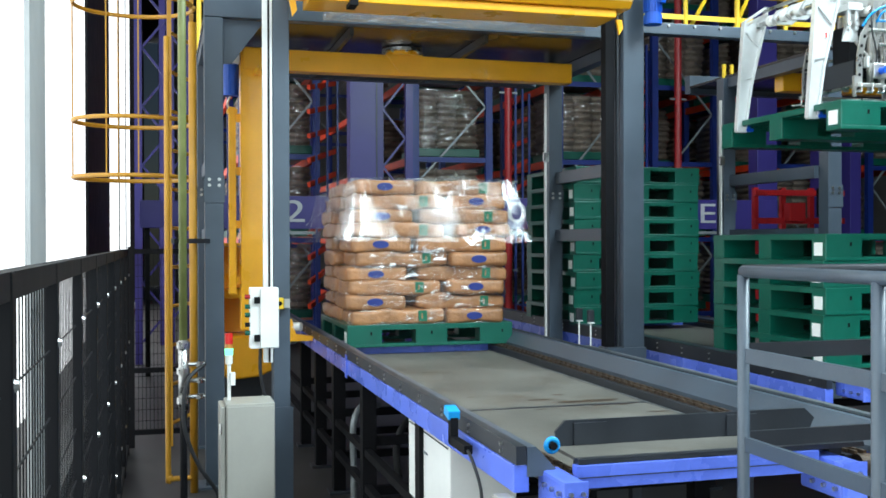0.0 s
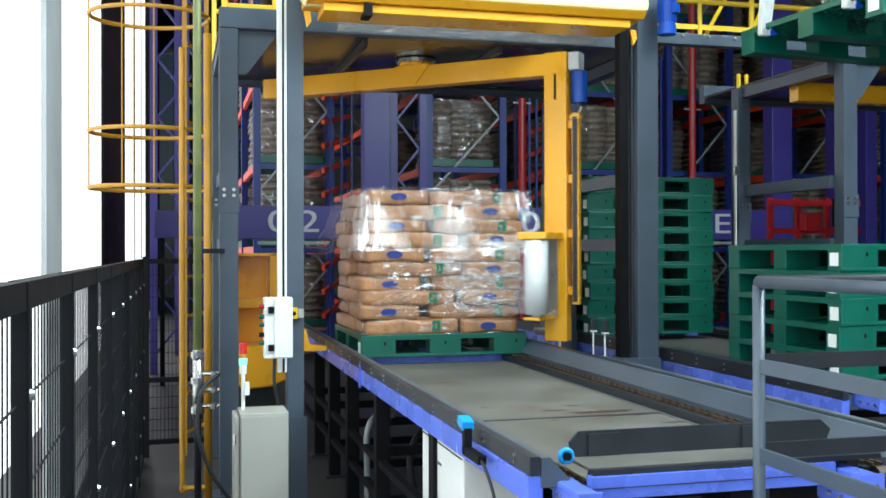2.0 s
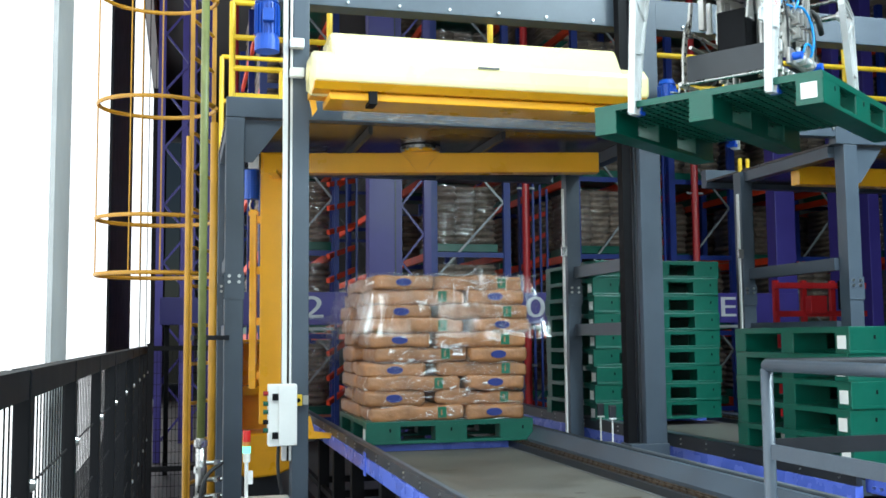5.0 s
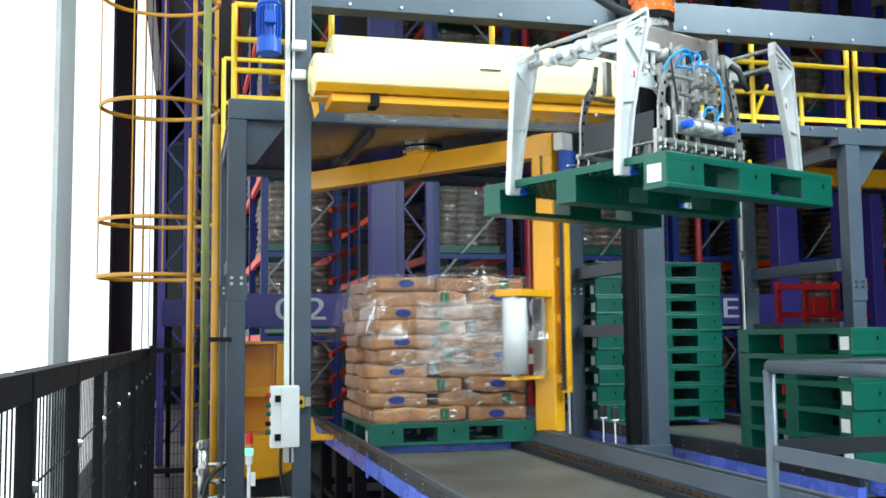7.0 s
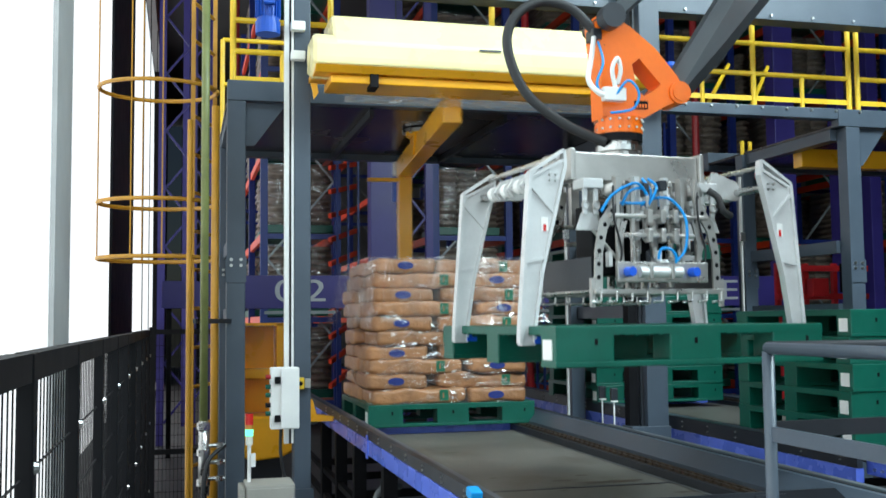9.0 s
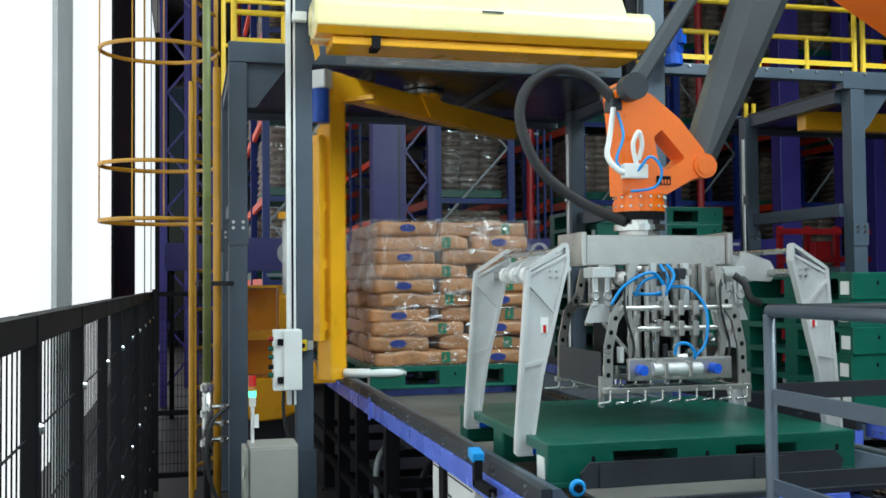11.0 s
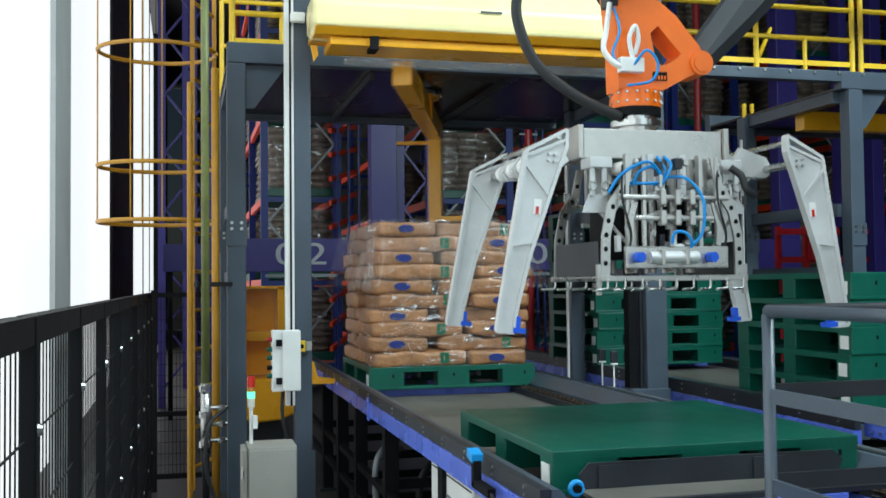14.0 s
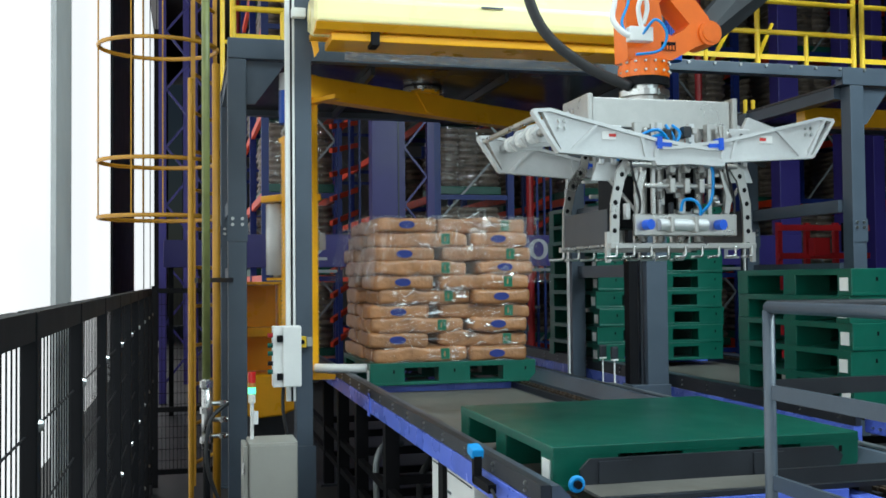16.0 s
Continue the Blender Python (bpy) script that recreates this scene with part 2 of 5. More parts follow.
def bm_prism(bm, pts, m, thick, bevel=0.0):
    """A flat outline in the x, z plane of m, thick along its y."""
    lo = [bm.verts.new(m @ Vector((x, -thick / 2, z))) for x, z in pts]
    hi = [bm.verts.new(m @ Vector((x, thick / 2, z))) for x, z in pts]
    fs = [bm.faces.new(lo), bm.faces.new(hi[::-1])]
    k = len(pts)
    for i in range(k):
        fs.append(bm.faces.new((lo[(i + 1) % k], lo[i], hi[i], hi[(i + 1) % k])))
    bmesh.ops.recalc_face_normals(bm, faces=fs)
    if bevel:
        es = list({e for f in fs for e in f.edges})
        bmesh.ops.bevel(bm, geom=es, offset=bevel, segments=1, affect="EDGES")
    return bm


def bm_ring(bm, c, r, tube, axis="Z", a0=0.0, a1=360.0, steps=28, seg=8):
    pts = []
    for i in range(steps + 1):
        a = radians(a0 + (a1 - a0) * i / steps)
        u, v = r * math.cos(a), r * math.sin(a)
        pts.append(Vector(c) + {"Z": Vector((u, v, 0)), "X": Vector((0, u, v)), "Y": Vector((u, 0, v))}[axis])
    return bm_tube(bm, pts, tube, seg)


def bm_tube(bm, pts, r, seg=8):
    pts = [Vector(p) for p in pts]
    rings = []
    side = None
    for i, p in enumerate(pts):
        d = (pts[min(i + 1, len(pts) - 1)] - pts[max(i - 1, 0)]).normalized()
        if side is None:
            side = d.orthogonal().normalized()
        side = (side - d * side.dot(d)).normalized()
        up = d.cross(side)
        rings.append([bm.verts.new(p + r * (math.cos(2 * math.pi * k / seg) * side + math.sin(2 * math.pi * k / seg) * up)) for k in range(seg)])
    for a, b in zip(rings, rings[1:]):
        for k in range(seg):
            f = bm.faces.new((a[k], a[(k + 1) % seg], b[(k + 1) % seg], b[k]))
            f.smooth = True
    bm.faces.new(rings[0][::-1])
    bm.faces.new(rings[-1])
    return bm


def spline(pts, n=8):
    pts = [Vector(p) for p in pts]
    q = [pts[0]] + pts + [pts[-1]]
    out = []
    for i in range(1, len(q) - 2):
        for k in range(n):
            t = k / n
            a, b, c, d = q[i - 1], q[i], q[i + 1], q[i + 2]
            out.append(0.5 * ((2 * b) + (c - a) * t + (2 * a - 5 * b + 4 * c - d) * t * t + (3 * b - a - 3 * c + d) * t ** 3))
    return out + [pts[-1]]


def mesh_of(name, bm, material, smooth=False):
    me = bpy.data.meshes.new(name)
    bm.to_mesh(me)
    bm.free()
    me.materials.append(material)
    if smooth:
        me.polygons.foreach_set("use_smooth", [True] * len(me.polygons))
    return me


def part(name, bm, material, parent=None, label="", smooth=False, at=None):
    me = bm if isinstance(bm, bpy.types.Mesh) else mesh_of(name, bm, material, smooth)
    ob = new(name, me)
    if parent is not None:
        ob.parent = parent
    if at is not None:
        ob.matrix_basis = at
    if label:
        tagged(ob, label)
    return ob


def thing(name, at, label, category, group="", kind=""):
    ob = new(name)
    ob.empty_display_size = 0.1
    ob.matrix_basis = at
    return tagged(ob, label, category, group, kind)


def box(c, s, m=None, bevel=0.0):
    return bm_box(bmesh.new(), c, s, m, bevel)


def rod(a, b, r, seg=14, r2=None):
    return bm_rod(bmesh.new(), a, b, r, seg, r2)


def span(x0, x1, y0, y1, z0, z1, bevel=0.0):
    return box(((x0 + x1) / 2, (y0 + y1) / 2, (z0 + z1) / 2), (x1 - x0, y1 - y0, z1 - z0), None, bevel)


def bolts(parent, places, r=0.011, way=(0, -1, 0), material=None):
    me = mesh_of("bolt", rod((0, 0, 0), Vector(way) * 0.012, r, 6), material or CHROME)
    for p in places:
        part("bolt", me, None, parent, at=Matrix.Translation(p))


def lettering(name, text, size, material, parent, at):
    cu = bpy.data.curves.new(name, "FONT")
    cu.body, cu.size, cu.extrude, cu.align_x, cu.align_y = text, size, 0.004, "CENTER", "CENTER"
    tmp = new("tmp", cu)
    me = bpy.data.meshes.new_from_object(tmp.evaluated_get(bpy.context.evaluated_depsgraph_get()))
    bpy.data.objects.remove(tmp)
    me.materials.clear()
    me.materials.append(material)
    return part(name, me, None, parent, at=at)

# ---- the hall ----
tagged(part("floor", span(-14, 26, -8, 40, -0.2, 0.0), CONCRETE), "dark polished concrete hall floor with dust", "floor", kind="structure")
tagged(part("ceiling", span(-0.62, 26, 5.4, 40, 9.2, 9.4), ROOF), "dark sheet roof of the high hall", "ceiling", kind="structure")
# unseen low roof added to block the sky, open only over the lamps
low = tagged(part("ceiling_low", span(-0.62, 26, 4.6, 5.2, 6.9, 7.05), ROOF), "unseen low roof added to keep sky light off the robot bay", "ceiling", kind="structure")
for nm, b in (("roof_sheet", (-0.62, 26, -3.4, -0.5, 6.9, 7.05)), ("roof_sheet", (8.4, 26, -0.5, 4.6, 6.9, 7.05)), ("roof_apron", (-0.62, 26, 5.2, 5.4, 6.9, 9.2))):
    part(nm, span(*b), ROOF, low)
for nm, b in (("wall_north", (-0.1, 26, 40, 40.2, 0, 9.2)), ("wall_east", (26, 26.2, -8, 40, 0, 9.2))):
    tagged(part(nm, span(*b), WALL), "plain grey hall wall behind the racks", "wall", kind="structure")
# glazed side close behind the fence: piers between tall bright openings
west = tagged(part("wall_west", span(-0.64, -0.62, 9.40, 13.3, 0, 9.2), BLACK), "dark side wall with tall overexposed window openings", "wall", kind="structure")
part("pier", span(-0.625, -0.60, 5.17, 5.85, 0, 9.2), COLUMN, west, "grey concrete pier")
part("pier", span(-0.80, -0.62, -3.4, -2.4, 0, 9.2), COLUMN, west)
part("lintel", span(-0.80, -0.62, -3.0, 40, 8.4, 9.2), WALL, west)
part("sill", span(-0.80, -0.62, -3.0, 40, -0.02, 0.10), WALL, west)
part("window_frame", span(-0.74, -0.73, -3.0, 9.4, 5.2, 5.22), COLUMN, west)
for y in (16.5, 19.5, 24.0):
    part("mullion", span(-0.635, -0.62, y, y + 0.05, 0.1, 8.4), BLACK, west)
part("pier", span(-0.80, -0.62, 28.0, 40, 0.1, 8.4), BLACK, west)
tagged(part("backdrop", span(-1.3, -1.25, -10, 44, -1, 12), DAYLIGHT), "overexposed daylight outside the glazed side", "daylight", kind="structure")
# unseen wall added behind the camera, placed to suit the bay lamp
south = tagged(part("wall_south", span(-0.8, 26, -3.4, -3.2, 6.2, 7.05), WALL), "unseen hall wall added behind the camera above an assumed open bay", "wall", kind="structure")
part("pier", span(6.6, 26, -3.4, -3.2, 0, 6.2), WALL, south)


# ---- mesh fence along the glazed side ----
def fence(x, y0, pitch, count, top=1.6):
    f = thing("mesh_fence", pose(x, y0, 0), "black steel mesh guard fence with round-head bolts", "fence")
    me = mesh_of("post", span(-0.008, 0.022, -0.025, 0.025, 0, top, 0.004), BLACK)
    rail = mesh_of("rail", span(-0.02, 0.02, 0.035, pitch - 0.035, -0.025, 0.025), BLACK)
    b = bmesh.new()
    for k in range(1, int((pitch - 0.07) / 0.05)):
        bm_box(b, (0, 0.035 + k * 0.05, top / 2), (0.003, 0.003, top - 0.1))
    for k in range(1, 9):
        bm_box(b, (0.003, pitch / 2, 0.05 + k * (top - 0.1) / 9), (0.004, pitch - 0.07, 0.003))
    mesh = mesh_of("mesh_panel", b, BLACK)
    cap = mesh_of("bolt", rod((0, 0, 0), (0.008, 0, 0), 0.013, 10, 0.009), CHROME)
    for i in range(count + 1):
        part("post", me, None, f, at=pose(0, i * pitch, 0))
        for z in (0.36, 0.88, 1.40):
            part("bolt", cap, None, f, at=pose(0.022, i * pitch, z))
        if i < count:
            part("mesh_panel", mesh, None, f, at=pose(0, i * pitch, 0))
            for z in (0.06, top - 0.025):
                part("rail", rail, None, f, at=pose(0, i * pitch, z))
    return f


fence(-0.272, 1.13, 0.792, 9)
gate = thing("mesh_gate", pose(-0.24, 8.55, 0), "dark wire mesh gate closing the fenced lane", "gate")
for x in (0.0, 0.66):
    part("post", span(x - 0.025, x + 0.025, -0.025, 0.025, 0, 1.62), BLACK, gate)
for z in (0.12, 0.62, 1.58):
    part("rail", span(0.025, 0.635, -0.02, 0.02, z - 0.02, z + 0.02), BLACK, gate)
b = bmesh.new()
for k in range(1, 20):
    bm_box(b, (0.025 + k * 0.03, 0, 0.85), (0.004, 0.004, 1.46))
for k in range(1, 16):
    bm_box(b, (0.33, 0.004, 0.12 + k * 0.09), (0.61, 0.004, 0.004))
part("mesh_panel", b, BLACK, gate)


# ---- steel platform with the wrapping machines beneath it ----
def platform():
    p = thing("steel_platform", pose(0, 0, 0), "blue-grey steel platform on columns over the wrapping machines", "platform")
    for xa, xb in ((0.28, 3.445), (5.07, 9.6)):
        part("deck", span(xa, xb, 7.1, 9.1, 3.17, 3.19), DECK, p, "glossy underside sheet, brown reflection put into its colour")
        part("rear_beam", span(xa, xb, 9.1, 9.2, 3.12, 3.30, 0.006), GREY_STEEL, p)
    for xa, xb, z in ((0.28, 3.449, 3.17), (3.45, 5.064, 3.225), (5.065, 9.6, 3.17)):
        part("front_beam", span(xa, xb, 7.0, 7.1, z, 3.31, 0.006), GREY_STEEL, p)
    bolts(p, [(3.5 + 0.22 * k, 7.0, 3.29) for k in range(9)], 0.012)
    for x in (1.3, 2.3):
        part("joist", span(x - 0.015, x + 0.015, 7.1, 9.1, 3.11, 3.166), DARK_STEEL, p)
    cols = ((0.28, 7.0), (3.32, 7.0), (5.13, 7.0), (0.28, 8.4), (3.30, 8.4), (5.03, 8.4), (9.4, 7.0))
    for x, y in cols:
        part("column", span(x, x + 0.125, y, y + 0.125, 0, 3.166, 0.006), GREY_STEEL, p)
        part("splice_plate", span(x - 0.006, x + 0.131, y - 0.008, y - 0.001, 1.92, 2.10), GREY_STEEL, p)
        bolts(p, [(x + dx, y - 0.008, z) for dx in (0.03, 0.095) for z in (2.035, 2.075)], 0.012)
        part("base_plate", span(x - 0.06, x + 0.185, y - 0.06, y + 0.185, 0, 0.015), GREY_STEEL, p)
    for x in (3.34, 5.07, 0.29):
        for z in (1.655, 2.16):
            part("side_rail", span(x + 0.02, x + 0.09, 7.125, 8.4, z, z + 0.10), GREY_STEEL, p)
        part("side_beam", span(x, x + 0.1, 7.126, 8.52, 3.075, 3.166), GREY_STEEL, p)
    for x, s in ((0.405, 1), (5.255, 1), (9.4, -1)):
        g = bm_prism(bmesh.new(), [(0, 0), (0, -0.30), (0.06, -0.30), (0.28, 0)] if s > 0 else [(0, 0), (-0.28, 0), (-0.06, -0.30), (0, -0.30)], pose(x, 7.06, 3.166), 0.012)
        part("gusset", g, GREY_STEEL, p)
    # white cable duct and its clamp on the back columns
    for x in (3.27, 5.00):
        part("duct", span(x - 0.020, x - 0.005, 8.37, 8.40, 0.3, 2.95), WHITE, p, "white linear guide")
        part("guide_clamp", span(x - 0.045, x + 0.005, 8.34, 8.36, 2.35, 2.43), CHROME, p)
    # yellow guard rails on top
    def guard(xa, xb, y, zs, posts, toe=3.36):
        for z in zs:
            part("guard_rail", bm_rod(bmesh.new(), (xa, y, z), (xb, y, z), 0.021, 10), RAIL_YELLOW, p, "yellow tube guard rail")
        part("toe_board", span(xa, xb, y - 0.004, y + 0.004, toe, toe + 0.04), RAIL_YELLOW, p)
        for x in posts:
            part("guard_post", bm_rod(bmesh.new(), (x, y, 3.31), (x, y, max(zs)), 0.022, 10), RAIL_YELLOW, p)
        for a, c in zip(posts, posts[1:]):
            part("short_post", bm_rod(bmesh.new(), ((a + c) / 2, y, 3.31), ((a + c) / 2, y, min(zs)), 0.018, 8), RAIL_YELLOW, p)
    guard(0.32, 3.4, 7.08, (4.0, 3.75, 3.53), (0.32, 1.0, 2.2, 3.4), 3.315)
    guard(3.46, 5.228, 7.08, (4.072, 3.821, 3.577), (3.46, 4.36, 5.228))
    guard(5.308, 9.5, 7.08, (4.072, 3.821, 3.577), (5.308, 6.3, 7.4, 8.6))
    guard(0.32, 3.4, 9.05, (4.15, 3.75), (0.32, 2.0, 3.4))
    for x in (5.07, 5.15):
        part("stub_post", bm_rod(bmesh.new(), (x, 8.46, 3.166), (x, 8.46, 3.30), 0.02, 8), RAIL_YELLOW, p)
    for x in (4.05, 4.45):
        part("stair_rail", bm_rod(bmesh.new(), (x, 7.3, 3.32), (x + 0.75, 8.2, 3.95), 0.018, 8), RAIL_YELLOW, p)
    return p


platform()


# ---- top-sheet dispenser standing before the platform ----
def motor(name, at, label, scale=1.0):
    m = thing(name, at, label, "motor")
    part("body", bm_rod(bmesh.new(), (0, 0, 0.03 * scale), (0, 0, 0.26 * scale), 0.068 * scale, 20), MOTOR_BLUE, m)
    fins = bmesh.new()
    for k in range(20):
        a = 2 * math.pi * k / 20
        bm_box(fins, (0.074 * scale, 0, 0.15 * scale), (0.014 * scale, 0.005, 0.19 * scale), Matrix.Rotation(a, 4, "Z"))
    tagged(part("fin_sleeve", fins, MOTOR_BLUE, m), kind="stuff")
    part("fan_cover", bm_rod(bmesh.new(), (0, 0, -0.05 * scale), (0, 0, 0.03 * scale), 0.078 * scale, 20), MOTOR_BLUE, m)
    part("end_shield", bm_rod(bmesh.new(), (0, 0, 0.26 * scale), (0, 0, 0.30 * scale), 0.078 * scale, 20, 0.06 * scale), MOTOR_BLUE, m)
    part("terminal_box", box((0, -0.085 * scale, 0.16 * scale), (0.07 * scale, 0.05 * scale, 0.08 * scale), None, 0.004), MOTOR_BLUE, m)
    return m


def dispenser():
    d = thing("sheet_dispenser", pose(0, 0, 0), "tall blue-grey portal of a top-sheet dispenser with brightly lit yellow hood", "dispenser")
    part("column", span(0.672, 0.775, 6.40, 6.55, 0, 4.35, 0.006), GREY_STEEL, d)
    part("column", span(3.06, 3.215, 6.40, 6.55, 0, 4.35, 0.006), GREY_STEEL, d)
    part("guide_strip", span(0.612, 0.668, 6.40, 6.46, 0.9, 4.35), WHITE, d, "white linear guide profile")
    part("guide_groove", span(0.640, 0.652, 6.394, 6.399, 0.9, 4.35), BLACK, d)
    part("chain_slot", span(2.955, 3.02, 6.46, 6.54, 0.85, 4.3), BLACK, d, "black chain guide")
    part("chain", span(3.030, 3.046, 6.44, 6.47, 0.9, 4.3), DARK_STEEL, d)
    part("foot_box", span(2.94, 3.225, 6.385, 6.56, 0.0, 0.92, 0.006), GREY_STEEL, d)
    part("head_beam", span(0.55, 9.6, 6.56, 6.72, 3.85, 4.07, 0.006), GREY_STEEL, d)
    part("column_plate", span(0.66, 0.79, 6.385, 6.399, 0.0, 0.62), GREY_STEEL, d)
    bolts(d, [(0.70 + 0.35 * k, 6.555, 3.88) for k in range(20)], 0.010)
    # the hood's front leans back a little above the roll and rounds over at the top
    turn = pose(1.82, 6.02, 0, 0, 0, 90)
    prof = [(0.03, 3.165), (-0.02, 3.215), (-0.02, 3.34), (0.06, 3.477), (0.10, 3.532), (0.15, 3.547), (0.46, 3.547), (0.46, 3.165)]
    part("hood", bm_prism(bmesh.new(), prof, turn, 1.90, 0.014), OVERLIT_YELLOW, d, "yellow enamelled hood, its glare put into a paler colour")
    part("roll_housing", bm_prism(bmesh.new(), [(-0.015, 3.20), (-0.024, 3.225), (-0.024, 3.34), (0.04, 3.40), (0.30, 3.40), (0.34, 3.20), (0.2, 3.15)], pose(1.85, 6.02, 0, 0, 0, 90), 2.21, 0.02), OVERLIT_YELLOW, d)
    # deeper yellow puts the shade under the hood into the colour
    part("under_pan", bm_prism(bmesh.new(), [(-0.012, 3.198), (0.03, 3.16), (0.36, 3.16), (0.36, 3.198)], pose(1.85, 6.02, 0, 0, 0, 90), 2.18, 0.0), YELLOW, d, "underside pan, the hood's shade put into a deeper yellow")
    part("lower_lip", span(0.86, 2.86, 6.08, 6.40, 3.105, 3.155, 0.008), YELLOW, d, "deep yellow lower lip")
    part("film_curtain", span(0.98, 2.75, 6.34, 6.345, 3.04, 3.10), FILM_WEB, d, "strip of clear film")
    part("clip", span(1.10, 1.15, 6.05, 6.19, 3.08, 3.17), BLACK, d)
    for x in (0.77, 2.93):
        part("roller_bracket", bm_rod(bmesh.new(), (x - 0.03, 6.25, 3.30), (x + 0.03, 6.25, 3.30), 0.06, 16), OVERLIT_YELLOW, d)
        part("hook", bm_prism(bmesh.new(), [(-0.02, 0), (0.02, 0.0), (0.028, -0.06), (0.0, -0.10), (-0.008, -0.05)], pose(x, 6.2, 3.12), 0.02), YELLOW, d)
    for z in (3.33, 3.52):
        part("guide_shoe", box((0.69, 6.36, z), (0.09, 0.06, 0.06), None, 0.008), WHITE, d)
    part("name_plate", span(1.78, 1.92, 5.985, 5.992, 3.325, 3.335), GREY_STEEL, d)
    return d


dispenser()
motor("gear_motor", pose(0.50, 6.34, 3.50), "blue finned gear motor hung beside the dispenser column")
motor("gear_motor", pose(3.22, 6.28, 3.16, 0, 0, 30), "blue finned gear motor beside the hood", 0.8)


# ---- chain conveyors ----
def chain_conveyor(x0, x1, y0, y1, ztop, label, gap=0.0, blue=(0.862, 0.948), plate=1.008):
    """x0..x1: outer faces; the chains run near them at ztop."""
    c = thing("chain_conveyor", pose(0, 0, 0), label, "conveyor")
    for s, x in ((1, x0), (-1, x1)):
        xa = lambda d: x + s * d
        lo, hi = sorted((xa(0.0), xa(0.05)))
        ys = [y0] + ([gap] if gap else []) + [y1]
        for ya, yb in zip(ys, ys[1:]):
            part("side_beam", span(lo, hi, ya + 0.004, yb - 0.004, blue[0], blue[1], 0.003), BLUE, c, "violet-blue painted side beam")
        if gap:
            part("joint_plate", span(min(x, x - s * 0.006), max(x, x - s * 0.006), gap - 0.03, gap + 0.03, blue[0] - 0.02, blue[1] + 0.03), BLUE, c)
        lo, hi = sorted((xa(0.006), xa(0.040)))
        part("bolt_plate", span(lo, hi, y0, y1, blue[1] + 0.002, plate), DARK_STEEL, c, "dark steel plate with paired bolts")
        g = [(0.043, ztop - 0.01), (0.043, plate - 0.003), (0.072, plate - 0.003), (0.138, ztop + 0.012), (0.138, ztop - 0.01)]
        part("guide_rail", bm_prism(bmesh.new(), [(s * a, z) for a, z in g], pose(x, (y0 + y1) / 2, 0), y1 - y0), GREY_STEEL, c)
        lo, hi = sorted((xa(0.142), xa(0.235)))
        part("chain_track", span(lo, hi, y0 + 0.02, y1, ztop - 0.06, ztop - 0.014), DARK_STEEL, c)
        links = bmesh.new()
        k, y = 0, y0 + 0.03
        while y < y1:
            for dx in (0.165, 0.20):
                bm_box(links, (xa(dx + (0.006 if k % 2 else 0)), y, ztop - 0.007), (0.012, 0.034, 0.014))
            k, y = k + 1, y + 0.038
        tagged(part("chain", links, CHAIN, c, "oily roller chain"), kind="stuff")
        me = mesh_of("bolt", rod((0, 0, 0), (-s * 0.008, 0, 0), 0.007, 6), CHROME)
        y = y0 + 0.14
        while y < min(y1, y0 + 5):
            for dz in (0.36, 0.74):
                part("bolt", me, None, c, at=pose(x + s * 0.006, y, blue[1] + (plate - blue[1]) * dz))
            y += 0.36
        # end bearing head
        lo, hi = sorted((xa(0.095), xa(0.165)) if s > 0 else (xa(0.315), xa(0.40)))
        part("end_head", span(lo, hi, y0 - 0.18, y0 + 0.05, ztop - 0.115, ztop + 0.008, 0.012), BLUE, c, "violet-blue chain end bracket")
        part("end_cap", span(lo - 0.004, hi + 0.004, y0 - 0.188, y0 - 0.181, ztop - 0.12, ztop + 0.012, 0.003), BLUE, c)
        part("sprocket", bm_rod(bmesh.new(), (xa(0.17), y0 - 0.03, ztop - 0.035), (xa(0.23), y0 - 0.03, ztop - 0.035), 0.035, 18), CHAIN, c)
        bolts(c, [(lo - 0.001, y0 - 0.15 + 0.06 * k, ztop - 0.03 - 0.05 * q) for k in range(3) for q in (0, 1)], 0.008, (-1, 0, 0))
        bolts(c, [(lo + 0.015 + 0.02 * k, y0 - 0.188, ztop - 0.025 - 0.02 * (k % 2)) for k in range(3)], 0.007)
    part("bed_plate", span(x0 + 0.24, x1 - 0.24, y0 + 0.30, y1 - 3.4, ztop - 0.075, ztop - 0.055), PLATE, c, "dusty stained grey bed plate")
    part("bed_seam", span(x0 + 0.24, x1 - 0.24, y0 + 1.50, y0 + 1.53, ztop - 0.0548, ztop - 0.0535), DARK_STEEL, c)
    part("cross_beam", span(x0 + 0.24, x1 - 0.24, y1 - 3.38, y1 - 3.30, ztop - 0.10, ztop - 0.012), BLUE, c, "violet-blue cross beam")
    part("edge_strip", span(x1 - 0.250, x1 - 0.244, y0 + 0.32, y1 - 3.42, ztop - 0.0545, ztop - 0.050), SKIRT, c, "pale bed edge strip")
    part("front_plate", span(x0 + 0.24, x1 - 0.24, y0 + 0.05, y0 + 0.29, ztop - 0.06, ztop - 0.045), PLATE, c)
    for y in (y0 + 1.3, y0 + 2.6, y0 + 3.6, y0 + 4.4, y0 + 5.2):
        for x in (x0 + 0.02, x1 - 0.10):
            part("leg", span(x, x + 0.08, y, y + 0.08, 0.02, blue[0] - 0.003), BLACK, c)
            part("foot", span(x - 0.03, x + 0.11, y - 0.03, y + 0.11, 0, 0.02), DARK_STEEL, c)
        for z in (0.22, 0.5):
            part("leg_brace", span(x0 + 0.10, x1 - 0.10, y + 0.02, y + 0.06, z, z + 0.05), BLACK, c)
    for z in (0.25, 0.45):
        part("tie_bar", span(x0 + 0.03, x0 + 0.07, y0 + 1.39, y1 - 1, z, z + 0.04), BLACK, c)
    return c


